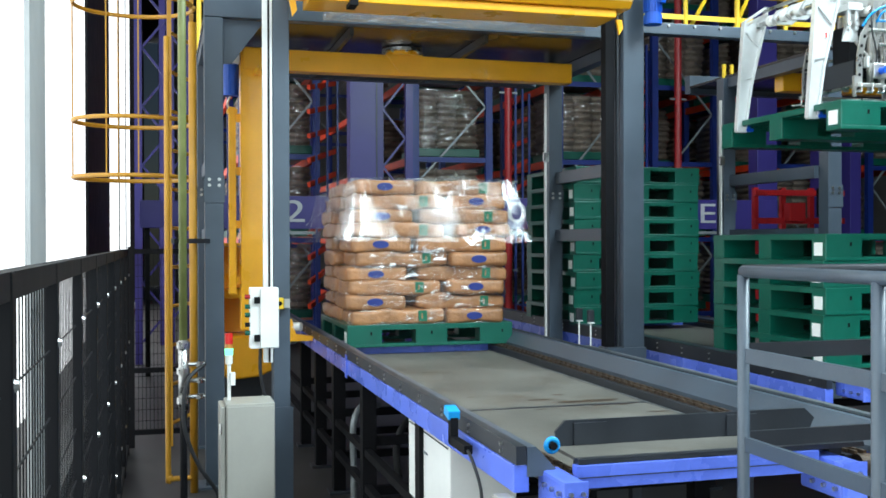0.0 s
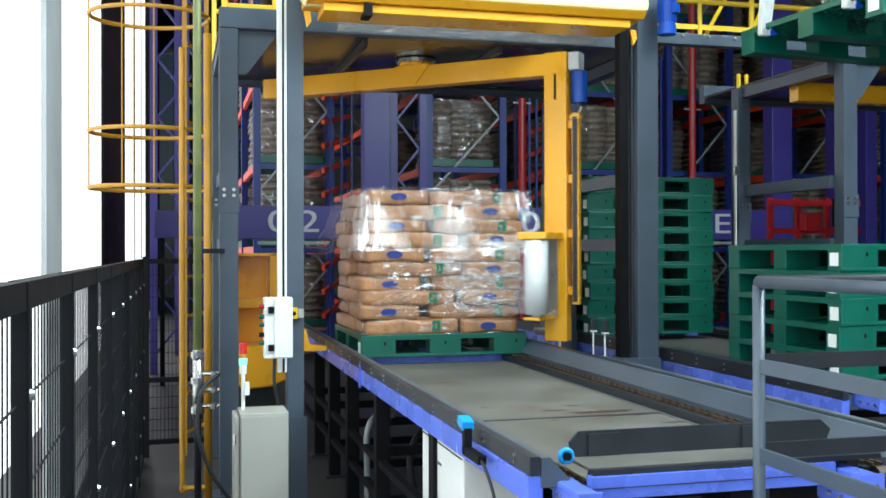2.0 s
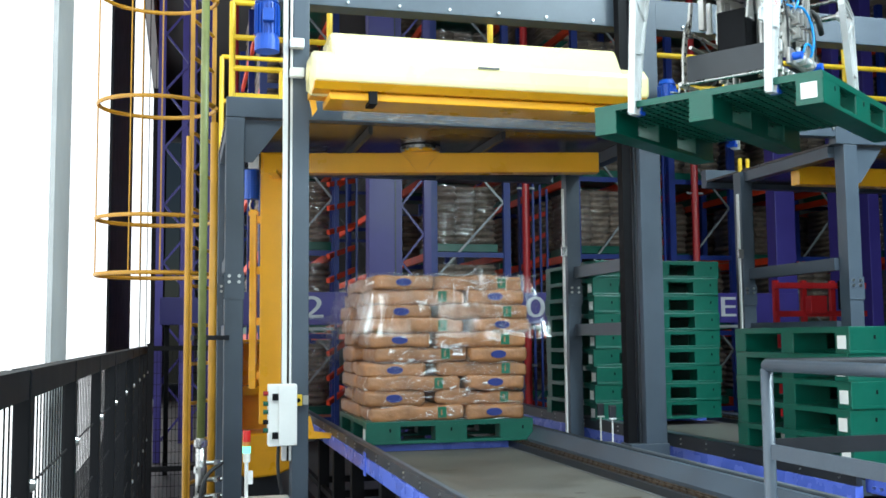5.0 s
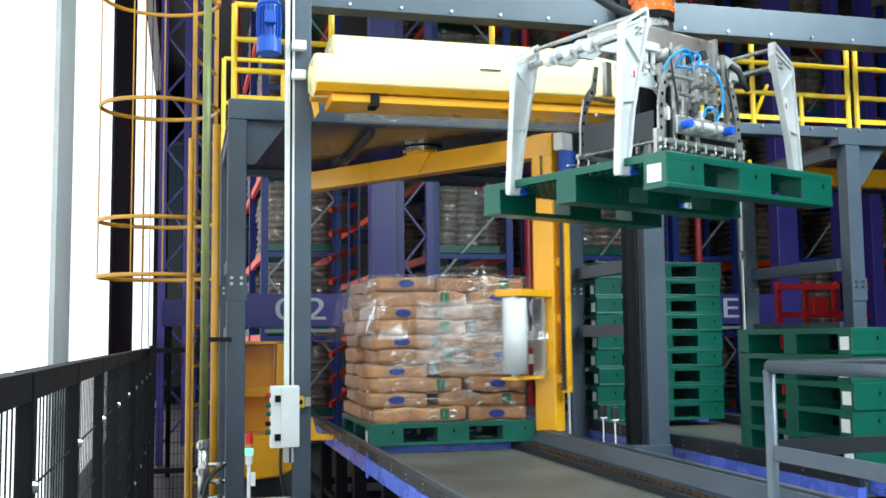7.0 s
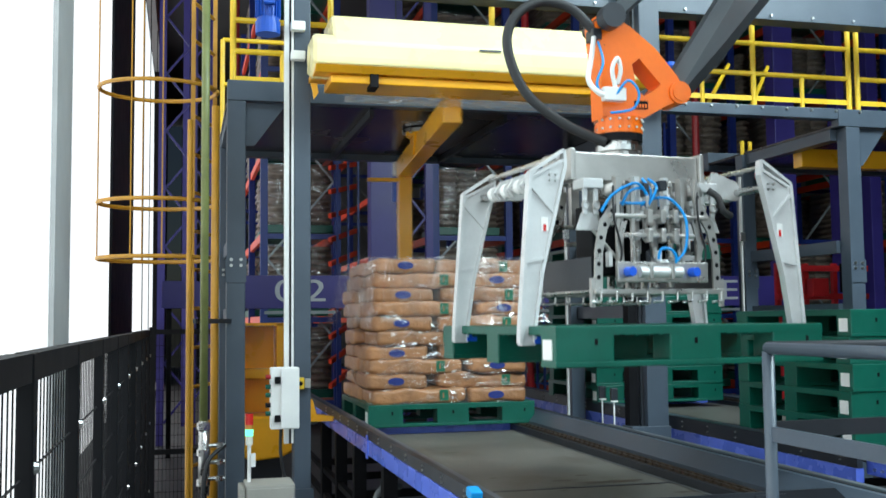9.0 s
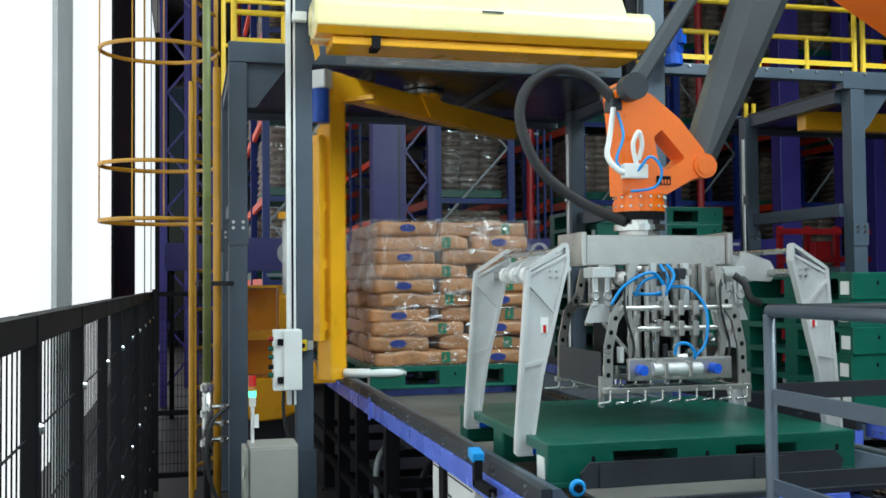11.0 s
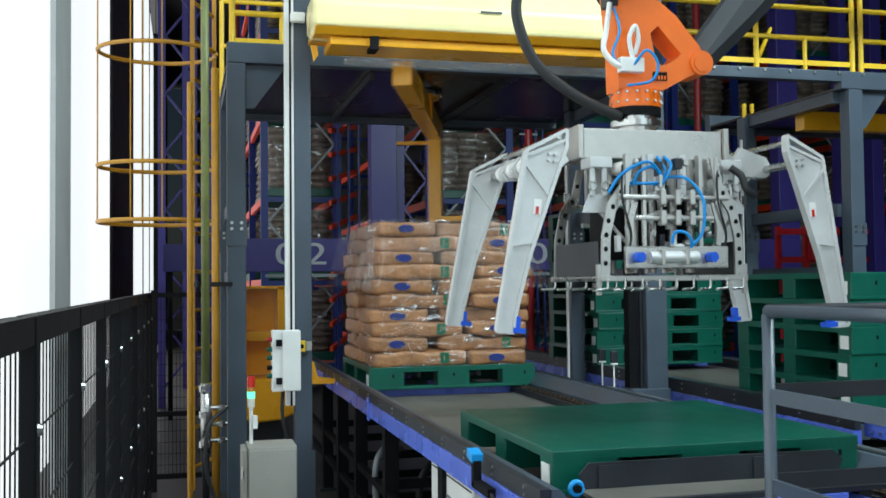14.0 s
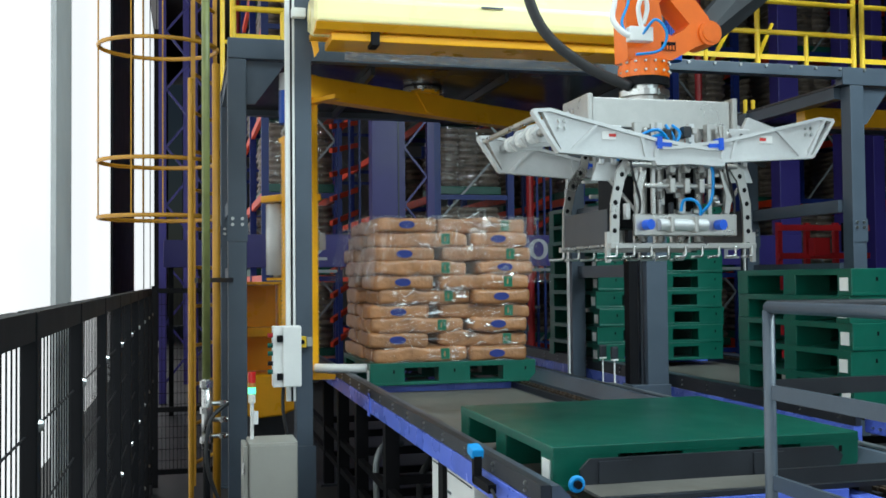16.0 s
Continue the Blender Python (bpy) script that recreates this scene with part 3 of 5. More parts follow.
main = chain_conveyor(1.06, 2.52, 3.0, 10.4, 0.921, "chain conveyor with violet-blue side beams and dusty bed", 6.0)
chain_conveyor(3.45, 4.97, 4.73, 12.0, 0.921, "second chain conveyor with violet-blue beams carrying stacked pallets", 0.0, (0.715, 0.848), 0.94)
# dried spills on the bed
def spill(x, y, lx, ly, seed):
    b = bmesh.new()
    r = random.Random(seed)
    vs = []
    for k in range(28):
        a = 2 * math.pi * k / 28
        q = 0.55 + 0.45 * noise.noise(Vector((math.cos(a) * 2.2, math.sin(a) * 2.2, seed))) + r.uniform(-0.08, 0.08)
        vs.append(b.verts.new((x + lx * q * math.cos(a), y + ly * q * math.sin(a), 0.921 - 0.0542)))
    b.faces.new(vs)
    part("spill", b, STAIN, main, "dried brown spill")


for q in ((2.02, 4.62, 0.30, 0.06, 1), (2.10, 4.50, 0.22, 0.045, 2), (1.80, 4.72, 0.12, 0.03, 3), (1.95, 4.85, 0.06, 0.03, 4), (1.55, 5.9, 0.10, 0.02, 5), (1.70, 4.45, 0.05, 0.018, 6), (1.62, 3.75, 0.16, 0.03, 7), (2.2, 4.25, 0.10, 0.03, 8), (1.5, 4.9, 0.04, 0.02, 9)):
    spill(*q)
# stop angle and dusty sill across the end of the main conveyor
st = thing("pallet_stop", pose(0, 0, 0), "dark steel pallet stop across the conveyor end", "pallet stop")
part("angle", bm_prism(bmesh.new(), [(1.285, 0.945), (1.275, 1.01), (1.31, 1.045), (2.24, 1.045), (2.28, 1.01), (2.25, 0.945)], pose(0, 3.20, 0), 0.012), DARK_STEEL, st)
for x in (1.40, 1.98):
    part("stiffener", span(x - 0.06, x + 0.06, 3.186, 3.193, 0.962, 1.036), DARK_STEEL, st)
part("sill", span(1.27, 2.28, 2.97, 3.192, 0.950, 0.960), PLATE, st, "dusty sill plate")
part("sill_beam", span(1.24, 2.112, 2.93, 2.966, 0.878, 0.952, 0.003), BLUE, st, "violet-blue end beam")
part("sill_groove", span(1.24, 2.112, 2.926, 2.929, 0.912, 0.915), DARK_STEEL, st)
part("sill_strip", span(1.25, 2.29, 2.935, 2.966, 0.954, 0.970), DARK_STEEL, st)
for x in (1.30, 2.2):
    part("foot", span(x, x + 0.05, 3.0, 3.1, 0.855, 0.948), DARK_STEEL, st)

# sheet skirt between the conveyors
sk = tagged(part("floor_skirt", bm_prism(bmesh.new(), [(2.54, 0.985), (2.64, 0.985), (2.90, 0.90), (2.90, 0.892), (2.64, 0.975), (2.54, 0.975)], pose(0, 4.4, 0), 3.3), SHEET), "sloping galvanised sheet skirt between the two conveyors", "skirt")
for y in (3.2, 4.4, 5.6):
    part("skirt_post", box((2.75, y, 0.465), (0.06, 0.06, 0.92)), DARK_STEEL, sk)


# ---- plastic pallets ----
def build_pallet(at):
    p = thing("plastic_pallet", at, "green nine-block plastic pallet with a closed top deck", "pallet", "green plastic pallets")
    # origin at the centre of the top face
    part("deck", box((0, 0, -0.014), (1.2, 1.2, 0.028), None, 0.005), GREEN, p)
    grid = bmesh.new()
    for k in range(-11, 12):
        bm_box(grid, (k * 0.05, 0, -0.032), (0.006, 1.18, 0.016))
        bm_box(grid, (0, k * 0.05, -0.032), (1.18, 0.006, 0.016))
    part("rib_grid", grid, GREEN, p, "moulded rib lattice under the deck")
    rim = bmesh.new()
    for s in (-1, 1):
        bm_box(rim, (s * 0.592, 0, -0.029), (0.016, 1.2, 0.010))
        bm_box(rim, (0, s * 0.592, -0.029), (1.168, 0.016, 0.010))
    part("rim", rim, GREEN, p)
    for x in (-0.478, 0, 0.478):
        for y in (-0.535, 0, 0.535):
            part("block", box((x, y, -0.082), (0.244 if x else 0.23, 0.128, 0.112), None, 0.008), GREEN, p)
            part("drain_slot", box((x + (0.045 if x else 0), y - 0.0642 * (1 if y < 0 else -1), -0.06), (0.012, 0.004, 0.022)), BLACK, p)
    for y in (-0.535, 0, 0.535):
        part("runner", box((0, y, -0.143), (1.2, 0.13, 0.022), None, 0.004), GREEN, p)
    part("paper_label", box((-0.6022, -0.535, -0.088), (0.004, 0.075, 0.075)), LABEL_WHITE, p, "white paper label")
    return p


ZB, HP = 0.921, 0.154
carried_pallet = build_pallet(pose(4.03, 5.16, 2.39))
load_pallet = copy_thing(carried_pallet, pose(1.828, 7.507, ZB + HP))
for k in range(5):
    copy_thing(carried_pallet, pose(4.21, 5.56, ZB + HP * (k + 1), 0, 0, 0.4 * (-1) ** k))
for k in range(9):
    copy_thing(carried_pallet, pose(4.05 + 0.006 * (k % 3), 8.80, ZB + HP * (k + 1), 0, 0, 0.5 * (-1) ** k))


# ---- paper sacks stacked on the pallet ----
def sack_mesh(seed, lx=0.665, ly=0.43, h=0.106):
    b = bm_box(bmesh.new(), (0, 0, 0), (lx, ly, h), None)
    bmesh.ops.subdivide_edges(b, edges=list(b.edges), cuts=1, use_grid_fill=True)
    es = [e for e in b.edges if len(e.link_faces) == 2 and e.calc_face_angle(0) > 1]
    bmesh.ops.bevel(b, geom=es, offset=0.026, segments=4, profile=0.5, affect="EDGES")
    long = [e for e in b.edges if e.calc_length() > 0.07]
    bmesh.ops.subdivide_edges(b, edges=long, cuts=5, use_grid_fill=True)
    for v in b.verts:
        p = v.co
        u, w = abs(2 * p.x / lx), abs(2 * p.y / ly)
        d = noise.noise(Vector((p.x * 6, p.y * 6, p.z * 8 + seed * 7.3))) * 0.024 + noise.noise(Vector((p.x * 17, p.y * 17, p.z * 22 + seed * 3.1))) * 0.010
        pinch = 1 - 0.13 * u ** 8
        v.co = Vector((p.x * (1 + 0.35 * d), p.y * (1 + 0.9 * d) * (1 - 0.04 * u ** 5), p.z * (1.0 + 0.04 * (1 - u * u) * (1 - w * w)) * pinch + d * (1 - 0.5 * u)))
    return mesh_of("sack_body", b, PAPER, True)


SACKS = [sack_mesh(s) for s in range(8)]


def oval():
    b = bmesh.new()
    bmesh.ops.create_cone(b, cap_ends=True, segments=28, radius1=0.5, radius2=0.5, depth=1, matrix=Matrix.Diagonal((0.115, 0.055, 0.006, 1)))
    return mesh_of("printed_oval", b, LOGO_BLUE)


OVAL = oval()
MARK = mesh_of("printed_mark", box((0, 0, 0), (0.062, 0.075, 0.004)), LOGO_GREEN)
MARK_BAR = mesh_of("printed_bar", box((0, 0, 0), (0.008, 0.036, 0.003)), PAPER)
GRP = "paper sacks on the pallet"
rnd = random.Random(4)
LAY = 0.1005
for k in range(10):
    # one sack end and one sack side face the front, swapped every layer
    flip = k % 2 == 0
    cx, cy, z0 = 1.828, 7.507, ZB + HP + LAY * (k + 0.5) + 0.002
    spots = [(0.355, -0.25, 90, True), (-0.235, -0.36, 0, True), (-0.36, 0.25, 90, True), (0.235, 0.36, 0, True)]
    for i, (x, y, r, seen) in enumerate(spots):
        x = x if flip else -x
        x, y = x + rnd.uniform(-0.028, 0.024), y + rnd.uniform(-0.03, 0.016)
        if k >= 8:
            z0 -= 0.0006
        s = thing("paper_sack", pose(cx + x, cy + y, z0, rnd.uniform(-0.8, 0.8), rnd.uniform(-1.2, 1.2), r + rnd.uniform(-3.5, 3.5)), "brown kraft paper sack with printed marks in the pallet load", "sack", GRP)
        part("sack_body", SACKS[rnd.randrange(8)], None, s)
        if r == 90:
            part("printed_oval", OVAL, None, s, "blue oval print", at=pose(-0.334, 0.01, 0.004, 90, 0, -90))
        else:
            part("printed_mark", MARK, None, s, "green printed mark", at=pose(0.17, -0.219, 0.004, 90, 0, 0))
            part("printed_bar", MARK_BAR, None, s, at=pose(0.165, -0.222, 0.004, 90, 0, 0))


# ---- stretch film round the load ----
def film_shell(name, hx, hy, z0, z1, wob, material, seed, flare=None, steps=96, rows=26):
    b = bmesh.new()
    g = []
    for r in range(rows + 1):
        v = r / rows
        row = []
        for s in range(steps):
            a = 2 * math.pi * s / steps
            c, d = math.cos(a), math.sin(a)
            q = 1 / (abs(c) ** 9 + abs(d) ** 9) ** (1 / 9)
            o = wob * (noise.noise(Vector((c * 3, d * 3, v * 5 + seed))) + 0.5 * noise.noise(Vector((c * 9, d * 9, v * 14 + seed)))) * (0.4 + 0.6 * abs(c * d) * 2)
            f = flare(v, a) if flare else 0
            row.append(b.verts.new(((hx + o + f) * c * q, (hy + o + f) * d * q, z0 + (z1 - z0) * v)))
        g.append(row)
    for r in range(rows):
        for s in range(steps):
            f = b.faces.new((g[r][s], g[r][(s + 1) % steps], g[r + 1][(s + 1) % steps], g[r + 1][s]))
            f.smooth = True
    return mesh_of(name, b, material)


wrap = thing("stretch_film_wrap", pose(1.828, 7.507, ZB + HP), "clear glossy stretch film wrapped round the sacks", "film")
for k in range(5):
    part("film_band", film_shell("film_band", 0.592 + 0.003 * (k % 2), 0.592 + 0.003 * (k % 2), 0.20 * k - 0.005, 0.20 * k + 0.225, 0.018, FILM, 3.0 + k * 2.3, None, 96, 9), None, wrap)
hood_film = thing("top_film_sheet", pose(1.828, 7.507, ZB + HP), "loose clear film sheet draped over the top of the load", "film")
FLAPS = []
for k in range(4):
    h = new("film_flap")
    h.parent = hood_film
    tagged(h, "loose hanging flap of the film sheet")
    fb = bmesh.new()
    nu, nv = 28, 12
    gv = [[fb.verts.new(((i / nu - 0.5) * (1.22 + 0.22 * (j / nv)), -0.018 * math.sin(i * 0.55 + k) * (j / nv) - 0.03 * (j / nv) * noise.noise(Vector((i * 0.25, j * 0.15, k * 5))) - 0.06 * (j / nv) ** 2, -0.46 * j / nv * (1 + 0.10 * noise.noise(Vector((i * 0.3, k * 3, 1)))))) for j in range(nv + 1)] for i in range(nu + 1)]
    for i in range(nu):
        for j in range(nv):
            fb.faces.new((gv[i][j], gv[i + 1][j], gv[i + 1][j + 1], gv[i][j + 1])).smooth = True
    part("flap_film", fb, FILM_LOOSE, h)
    FLAPS.append(h)
b = bmesh.new()
n = 18
vs = [[b.verts.new(((i / n - 0.5) * 1.2, (j / n - 0.5) * 1.2, 1.02 + 0.014 * noise.noise(Vector((i * 0.5, j * 0.5, 0))))) for j in range(n + 1)] for i in range(n + 1)]
for i in range(n):
    for j in range(n):
        b.faces.new((vs[i][j], vs[i + 1][j], vs[i + 1][j + 1], vs[i][j + 1])).smooth = True
part("top_film", b, FILM, hood_film)


# ---- rotary arm that wraps the load ----
def rotary_arm(at, label):
    a = thing("rotary_arm", at, label, "wrapping arm")
    # origin on the turning axis under the deck; the mast stands at +x
    part("flange", bm_rod(bmesh.new(), (0, 0, -0.03), (0, 0, -0.005), 0.16, 24), CHROME, a)
    part("turntable", bm_rod(bmesh.new(), (0, 0, -0.055), (0, 0, -0.031), 0.13, 24), YELLOW, a)
    bolts(a, [(0.145 * math.cos(k * 0.785), 0.145 * math.sin(k * 0.785), -0.03) for k in range(8)], 0.012, (0, 0, -1))
    part("boom", span(-1.42, 1.24, -0.065, 0.065, -0.218, -0.058, 0.006), YELLOW, a, "yellow box-section boom")
    for s in (-1, 1):
        part("boom_gusset", bm_prism(bmesh.new(), [(-0.15, -0.054), (0.15, -0.054), (0.03, -0.205), (-0.03, -0.205)], pose(0, s * 0.073, 0), 0.014), YELLOW, a)
    part("mast", span(1.09, 1.26, -0.062, 0.056, -2.17, -0.05, 0.006), YELLOW, a, "yellow box-section mast")
    part("mast_rail", span(1.292, 1.345, -0.032, 0.03, -1.90, -0.50, 0.004), YELLOW, a)
    for z in (-1.80, -1.38, -0.98, -0.58):
        part("mast_rail_stay", span(1.261, 1.291, -0.025, 0.022, z - 0.03, z + 0.03), YELLOW, a)
    teeth = bm_box(bmesh.new(), (1.318, -0.036, -1.2), (0.034, 0.006, 1.36))
    for k in range(44):
        bm_box(teeth, (1.318, -0.044, -1.87 + k * 0.031), (0.034, 0.010, 0.014))
    part("tooth_rack", teeth, DARK_STEEL, a, "dark toothed rack of the lift")
    # black strip laid on the mast for the dark inside of its slot
    part("mast_slot", box((1.175, -0.0635, -0.30), (0.016, 0.003, 0.20)), BLACK, a)
    part("lift_cable", bm_tube(bmesh.new(), spline([(1.33, 0.03, -0.42), (1.35, 0.0, -0.47), (1.33, -0.02, -0.52), (1.318, -0.03, -0.56)], 5), 0.009, 6), CHROME, a)
    part("rack_clamp", box((1.318, -0.01, -0.53), (0.075, 0.075, 0.03)), YELLOW, a)
    part("motor_bracket", box((1.31, 0.02, -0.12), (0.085, 0.13, 0.13), None, 0.01), ALU, a)
    part("mast_motor", bm_rod(bmesh.new(), (1.33, 0.03, -0.42), (1.33, 0.03, -0.19), 0.06, 18), MOTOR_BLUE, a, "blue mast motor")
    part("cable_arm", span(1.10, 1.16, 0.058, 0.34, -0.26, -0.23), YELLOW, a)
    skid = bmesh.new()
    bm_tube(skid, spline([(1.12, 0.06, -2.13), (1.08, 0.16, -2.13), (0.98, 0.30, -2.13), (0.86, 0.38, -2.13)], 6), 0.032, 8)
    part("skid", skid, WHITE, a, "white curved film deflector")
    c = new("film_carriage")
    c.parent = a
    tagged(c, "yellow film carriage holding a white film roll")
    part("carriage_top", box((1.13, -0.22, 0.30), (0.22, 0.44, 0.05), None, 0.006), YELLOW, c)
    part("carriage_base", box((1.13, -0.25, -0.285), (0.12, 0.38, 0.02)), YELLOW, c)
    part("carriage_back", box((1.15, -0.085, 0.0), (0.10, 0.02, 0.58)), STEEL, c)
    part("film_roll", bm_rod(bmesh.new(), (1.14, -0.37, -0.255), (1.14, -0.37, 0.265), 0.085, 28), FILM_ROLL, c, "white stretch film roll", True)
    part("roll_core", bm_rod(bmesh.new(), (1.14, -0.37, -0.272), (1.14, -0.37, 0.28), 0.03, 16), WHITE, c)
    part("stretch_roller", bm_rod(bmesh.new(), (1.07, -0.20, -0.25), (1.07, -0.20, 0.26), 0.034, 18), STEEL, c)
    part("stretch_roller", bm_rod(bmesh.new(), (1.02, -0.10, 0.03), (1.02, -0.10, 0.27), 0.040, 18), FILM_ROLL, c)
    part("drive_box", box((1.04, -0.01, -0.02), (0.06, 0.10, 0.12), None, 0.006), STEEL, c)
    part("limit_switch", box((1.06, -0.05, -0.16), (0.04, 0.05, 0.07), None, 0.004), WHITE, c)
    web = bmesh.new()
    q = [web.verts.new(v) for v in ((1.09, -0.44, -0.25), (0.62, -0.80, -0.24), (0.62, -0.80, 0.25), (1.09, -0.44, 0.26))]
    web.faces.new(q)
    part("film_web", web, FILM_WEB, c, "taut web of clear film")
    return a, c


PIVOT = (1.831, 7.806, 3.165)
arm, carriage = rotary_arm(pose(*PIVOT, 0, 0, 181), "yellow rotary wrapping arm with a film carriage on its mast")
spare_arm, spare_carriage = rotary_arm(pose(6.60, 7.75, 3.165, 0, 0, 0), "idle yellow wrapping arm of the second machine")
spare_carriage.matrix_basis = pose(0, 0, -1.4)


# ---- robot gripper ----
def gripper(at):
    g = thing("pallet_gripper", at, "aluminium and stainless robot gripper with four hinged clamp arms", "gripper")
    # origin at the centre of the pallet's top face
    part("main_beam", box((0, 0.02, 0.715), (0.79, 0.24, 0.135), None, 0.006), STEEL, g, "brushed stainless steel main beam")
    part("end_cap", box((-0.412, 0.02, 0.72), (0.03, 0.28, 0.15), None, 0.006), STEEL, g)
    part("end_cap", box((0.412, 0.02, 0.72), (0.03, 0.28, 0.15), None, 0.006), STEEL, g)
    part("flange", bm_rod(bmesh.new(), (0.024, 0, 0.764), (0.024, 0, 0.789), 0.105, 28), CHROME, g)
    part("flange_neck", bm_rod(bmesh.new(), (0.024, 0, 0.70), (0.024, 0, 0.763), 0.085, 24), STEEL, g)
    for s in (-1, 1):
        for y in (-0.20, 0.20):
            part("hanger", box((s * 0.20, y, 0.56), (0.05, 0.03, 0.19)), STEEL, g)
            part("hanger", box((s * 0.09, y, 0.56), (0.03, 0.03, 0.19)), ALU, g)
        # perforated curved cheek plates
        for y in (-0.255, 0.255):
            ch = bmesh.new()
            outer = [(0.25, 0.64), (0.28, 0.52), (0.35, 0.44), (0.385, 0.30), (0.39, 0.12), (0.345, 0.12), (0.34, 0.29), (0.31, 0.40), (0.24, 0.49), (0.21, 0.64)]
            bm_prism(ch, [(s * x, z) for x, z in outer], pose(0, y, 0), 0.012)
            part("cheek_plate", ch, STEEL, g, "perforated stainless cheek plate")
            for x, z in ((0.368, 0.18), (0.366, 0.24), (0.362, 0.30), (0.35, 0.36), (0.325, 0.42), (0.28, 0.485), (0.25, 0.56)):
                # black discs laid on the plate for the dark of its holes
                part("hole_bush", bm_rod(bmesh.new(), (s * x, y - 0.008, z), (s * x, y + 0.008, z), 0.011, 10), BLACK, g)
        part("side_plate", box((s * 0.385, 0, 0.20), (0.008, 0.46, 0.15)), DARK_STEEL, g, "stainless guard plate")
        part("cross_rod", bm_rod(bmesh.new(), (s * 0.36, -0.27, 0.12), (s * 0.36, 0.27, 0.12), 0.012, 10), CHROME, g)
        part("corner_post", box((s * 0.40, -0.25, 0.11), (0.02, 0.02, 0.13)), STEEL, g)
    for y in (-0.27, 0.27):
        part("lower_bar", box((0, y, 0.115), (0.80, 0.022, 0.024), None, 0.003), STEEL, g)
        part("guide_rail", bm_rod(bmesh.new(), (-0.30, y, 0.461), (0.30, y, 0.461), 0.011, 10), STEEL, g)
        part("guide_rail", bm_rod(bmesh.new(), (-0.215, y, 0.373), (0.215, y, 0.373), 0.011, 10), STEEL, g)
        for i in range(9):
            x = -0.37 + i * 0.0925
            s = -1 if y < 0 else 1
            part("hook_finger", bm_tube(bmesh.new(), spline([(x, y + s * 0.014, 0.115), (x, y + s * 0.014, 0.085), (x - 0.004, y + s * 0.016, 0.074), (x - 0.016, y + s * 0.020, 0.069), (x - 0.075, y + s * 0.035, 0.066)], 4), 0.0065, 6), CHROME, g, "bent steel sack finger")
    # pneumatics
    part("cylinder_plate", box((0.0, -0.285, 0.203), (0.56, 0.022, 0.095), None, 0.006), STEEL, g, "pale pneumatic cylinder plate")
    part("cylinder_barrel", bm_rod(bmesh.new(), (-0.16, -0.305, 0.203), (0.10, -0.305, 0.203), 0.026, 18), ALU, g, "pneumatic cylinder")
    for x in (-0.223, 0.168):
        part("cylinder_cap", bm_rod(bmesh.new(), (x, -0.345, 0.203), (x, -0.297, 0.203), 0.022, 18), PAD_BLUE, g, "blue cylinder cap")
    for x in (-0.10, 0.03):
        part("cylinder_clamp", box((x, -0.305, 0.203), (0.02, 0.06, 0.066), None, 0.004), STEEL, g)
    part("warning_label", box((-0.09, -0.322, 0.205), (0.055, 0.002, 0.014)), RED_LAMP, g)
    for x in (-0.07, 0.01, 0.09):
        for z in (0.373, 0.461):
            part("valve_block", box((x, -0.275, z), (0.030, 0.04, 0.065), None, 0.004), STEEL, g)
            part("valve_body", bm_rod(bmesh.new(), (x - 0.045, -0.25, z), (x - 0.045, -0.20, z), 0.02, 12), ALU, g)
    for x in (-0.12, -0.02, 0.10, 0.2):
        part("guide_tube", bm_rod(bmesh.new(), (x, -0.10, 0.14), (x, -0.10, 0.65), 0.022, 12), STEEL, g)
        part("guide_tube", bm_rod(bmesh.new(), (x, 0.12, 0.14), (x, 0.12, 0.65), 0.022, 12), STEEL, g)
    # added black block puts the shade between the struts into colour
    part("core_block", box((0, 0.02, 0.37), (0.52, 0.16, 0.34), None, 0.01), BLACK, g)
    part("valve_island", box((-0.02, -0.12, 0.53), (0.10, 0.06, 0.12), None, 0.005), WHITE, g)
    for pts in (((0.02, -0.24, 0.53), (0.10, -0.28, 0.528), (0.157, -0.30, 0.46), (0.164, -0.31, 0.383), (0.15, -0.31, 0.306), (0.107, -0.31, 0.262)),
                ((0.029, -0.30, 0.27), (0.037, -0.31, 0.311), (0.075, -0.32, 0.312), (0.100, -0.32, 0.285), (0.107, -0.31, 0.255)),
                ((-0.22, -0.27, 0.466), (-0.17, -0.28, 0.537), (-0.07, -0.28, 0.588), (-0.014, -0.27, 0.562), (0.014, -0.26, 0.498)),
                ((-0.11, -0.25, 0.498), (-0.09, -0.27, 0.55), (-0.03, -0.27, 0.57), (0.01, -0.26, 0.53), (-0.02, -0.25, 0.495)),
                ((-0.12, -0.24, 0.51), (-0.06, -0.27, 0.505), (0.0, -0.26, 0.515), (0.03, -0.25, 0.56), (0.02, -0.2, 0.62)),
                ((0.0, -0.26, 0.49), (0.02, -0.28, 0.53), (0.045, -0.27, 0.58), (0.05, -0.2, 0.62))):
        part("air_hose", bm_tube(bmesh.new(), spline(pts, 7), 0.0065, 7), AIR_BLUE, g, "blue pneumatic hose", True)
    gr = random.Random(9)
    for k in range(34):
        x, z, y = gr.uniform(-0.30, 0.30), gr.uniform(0.24, 0.63), gr.uniform(-0.27, -0.15)
        w = gr.uniform(0.012, 0.04)
        if k % 3 == 0:
            part("spacer", bm_rod(bmesh.new(), (x - w, y, z), (x + w, y, z), gr.uniform(0.008, 0.018), 10), (STEEL, CHROME, DARK_STEEL)[k % 2], g)
        else:
            part("fitting", box((x, y, z), (w, gr.uniform(0.015, 0.04), gr.uniform(0.02, 0.07)), None, 0.003), (STEEL, DARK_STEEL, ALU, STEEL)[k % 4], g)
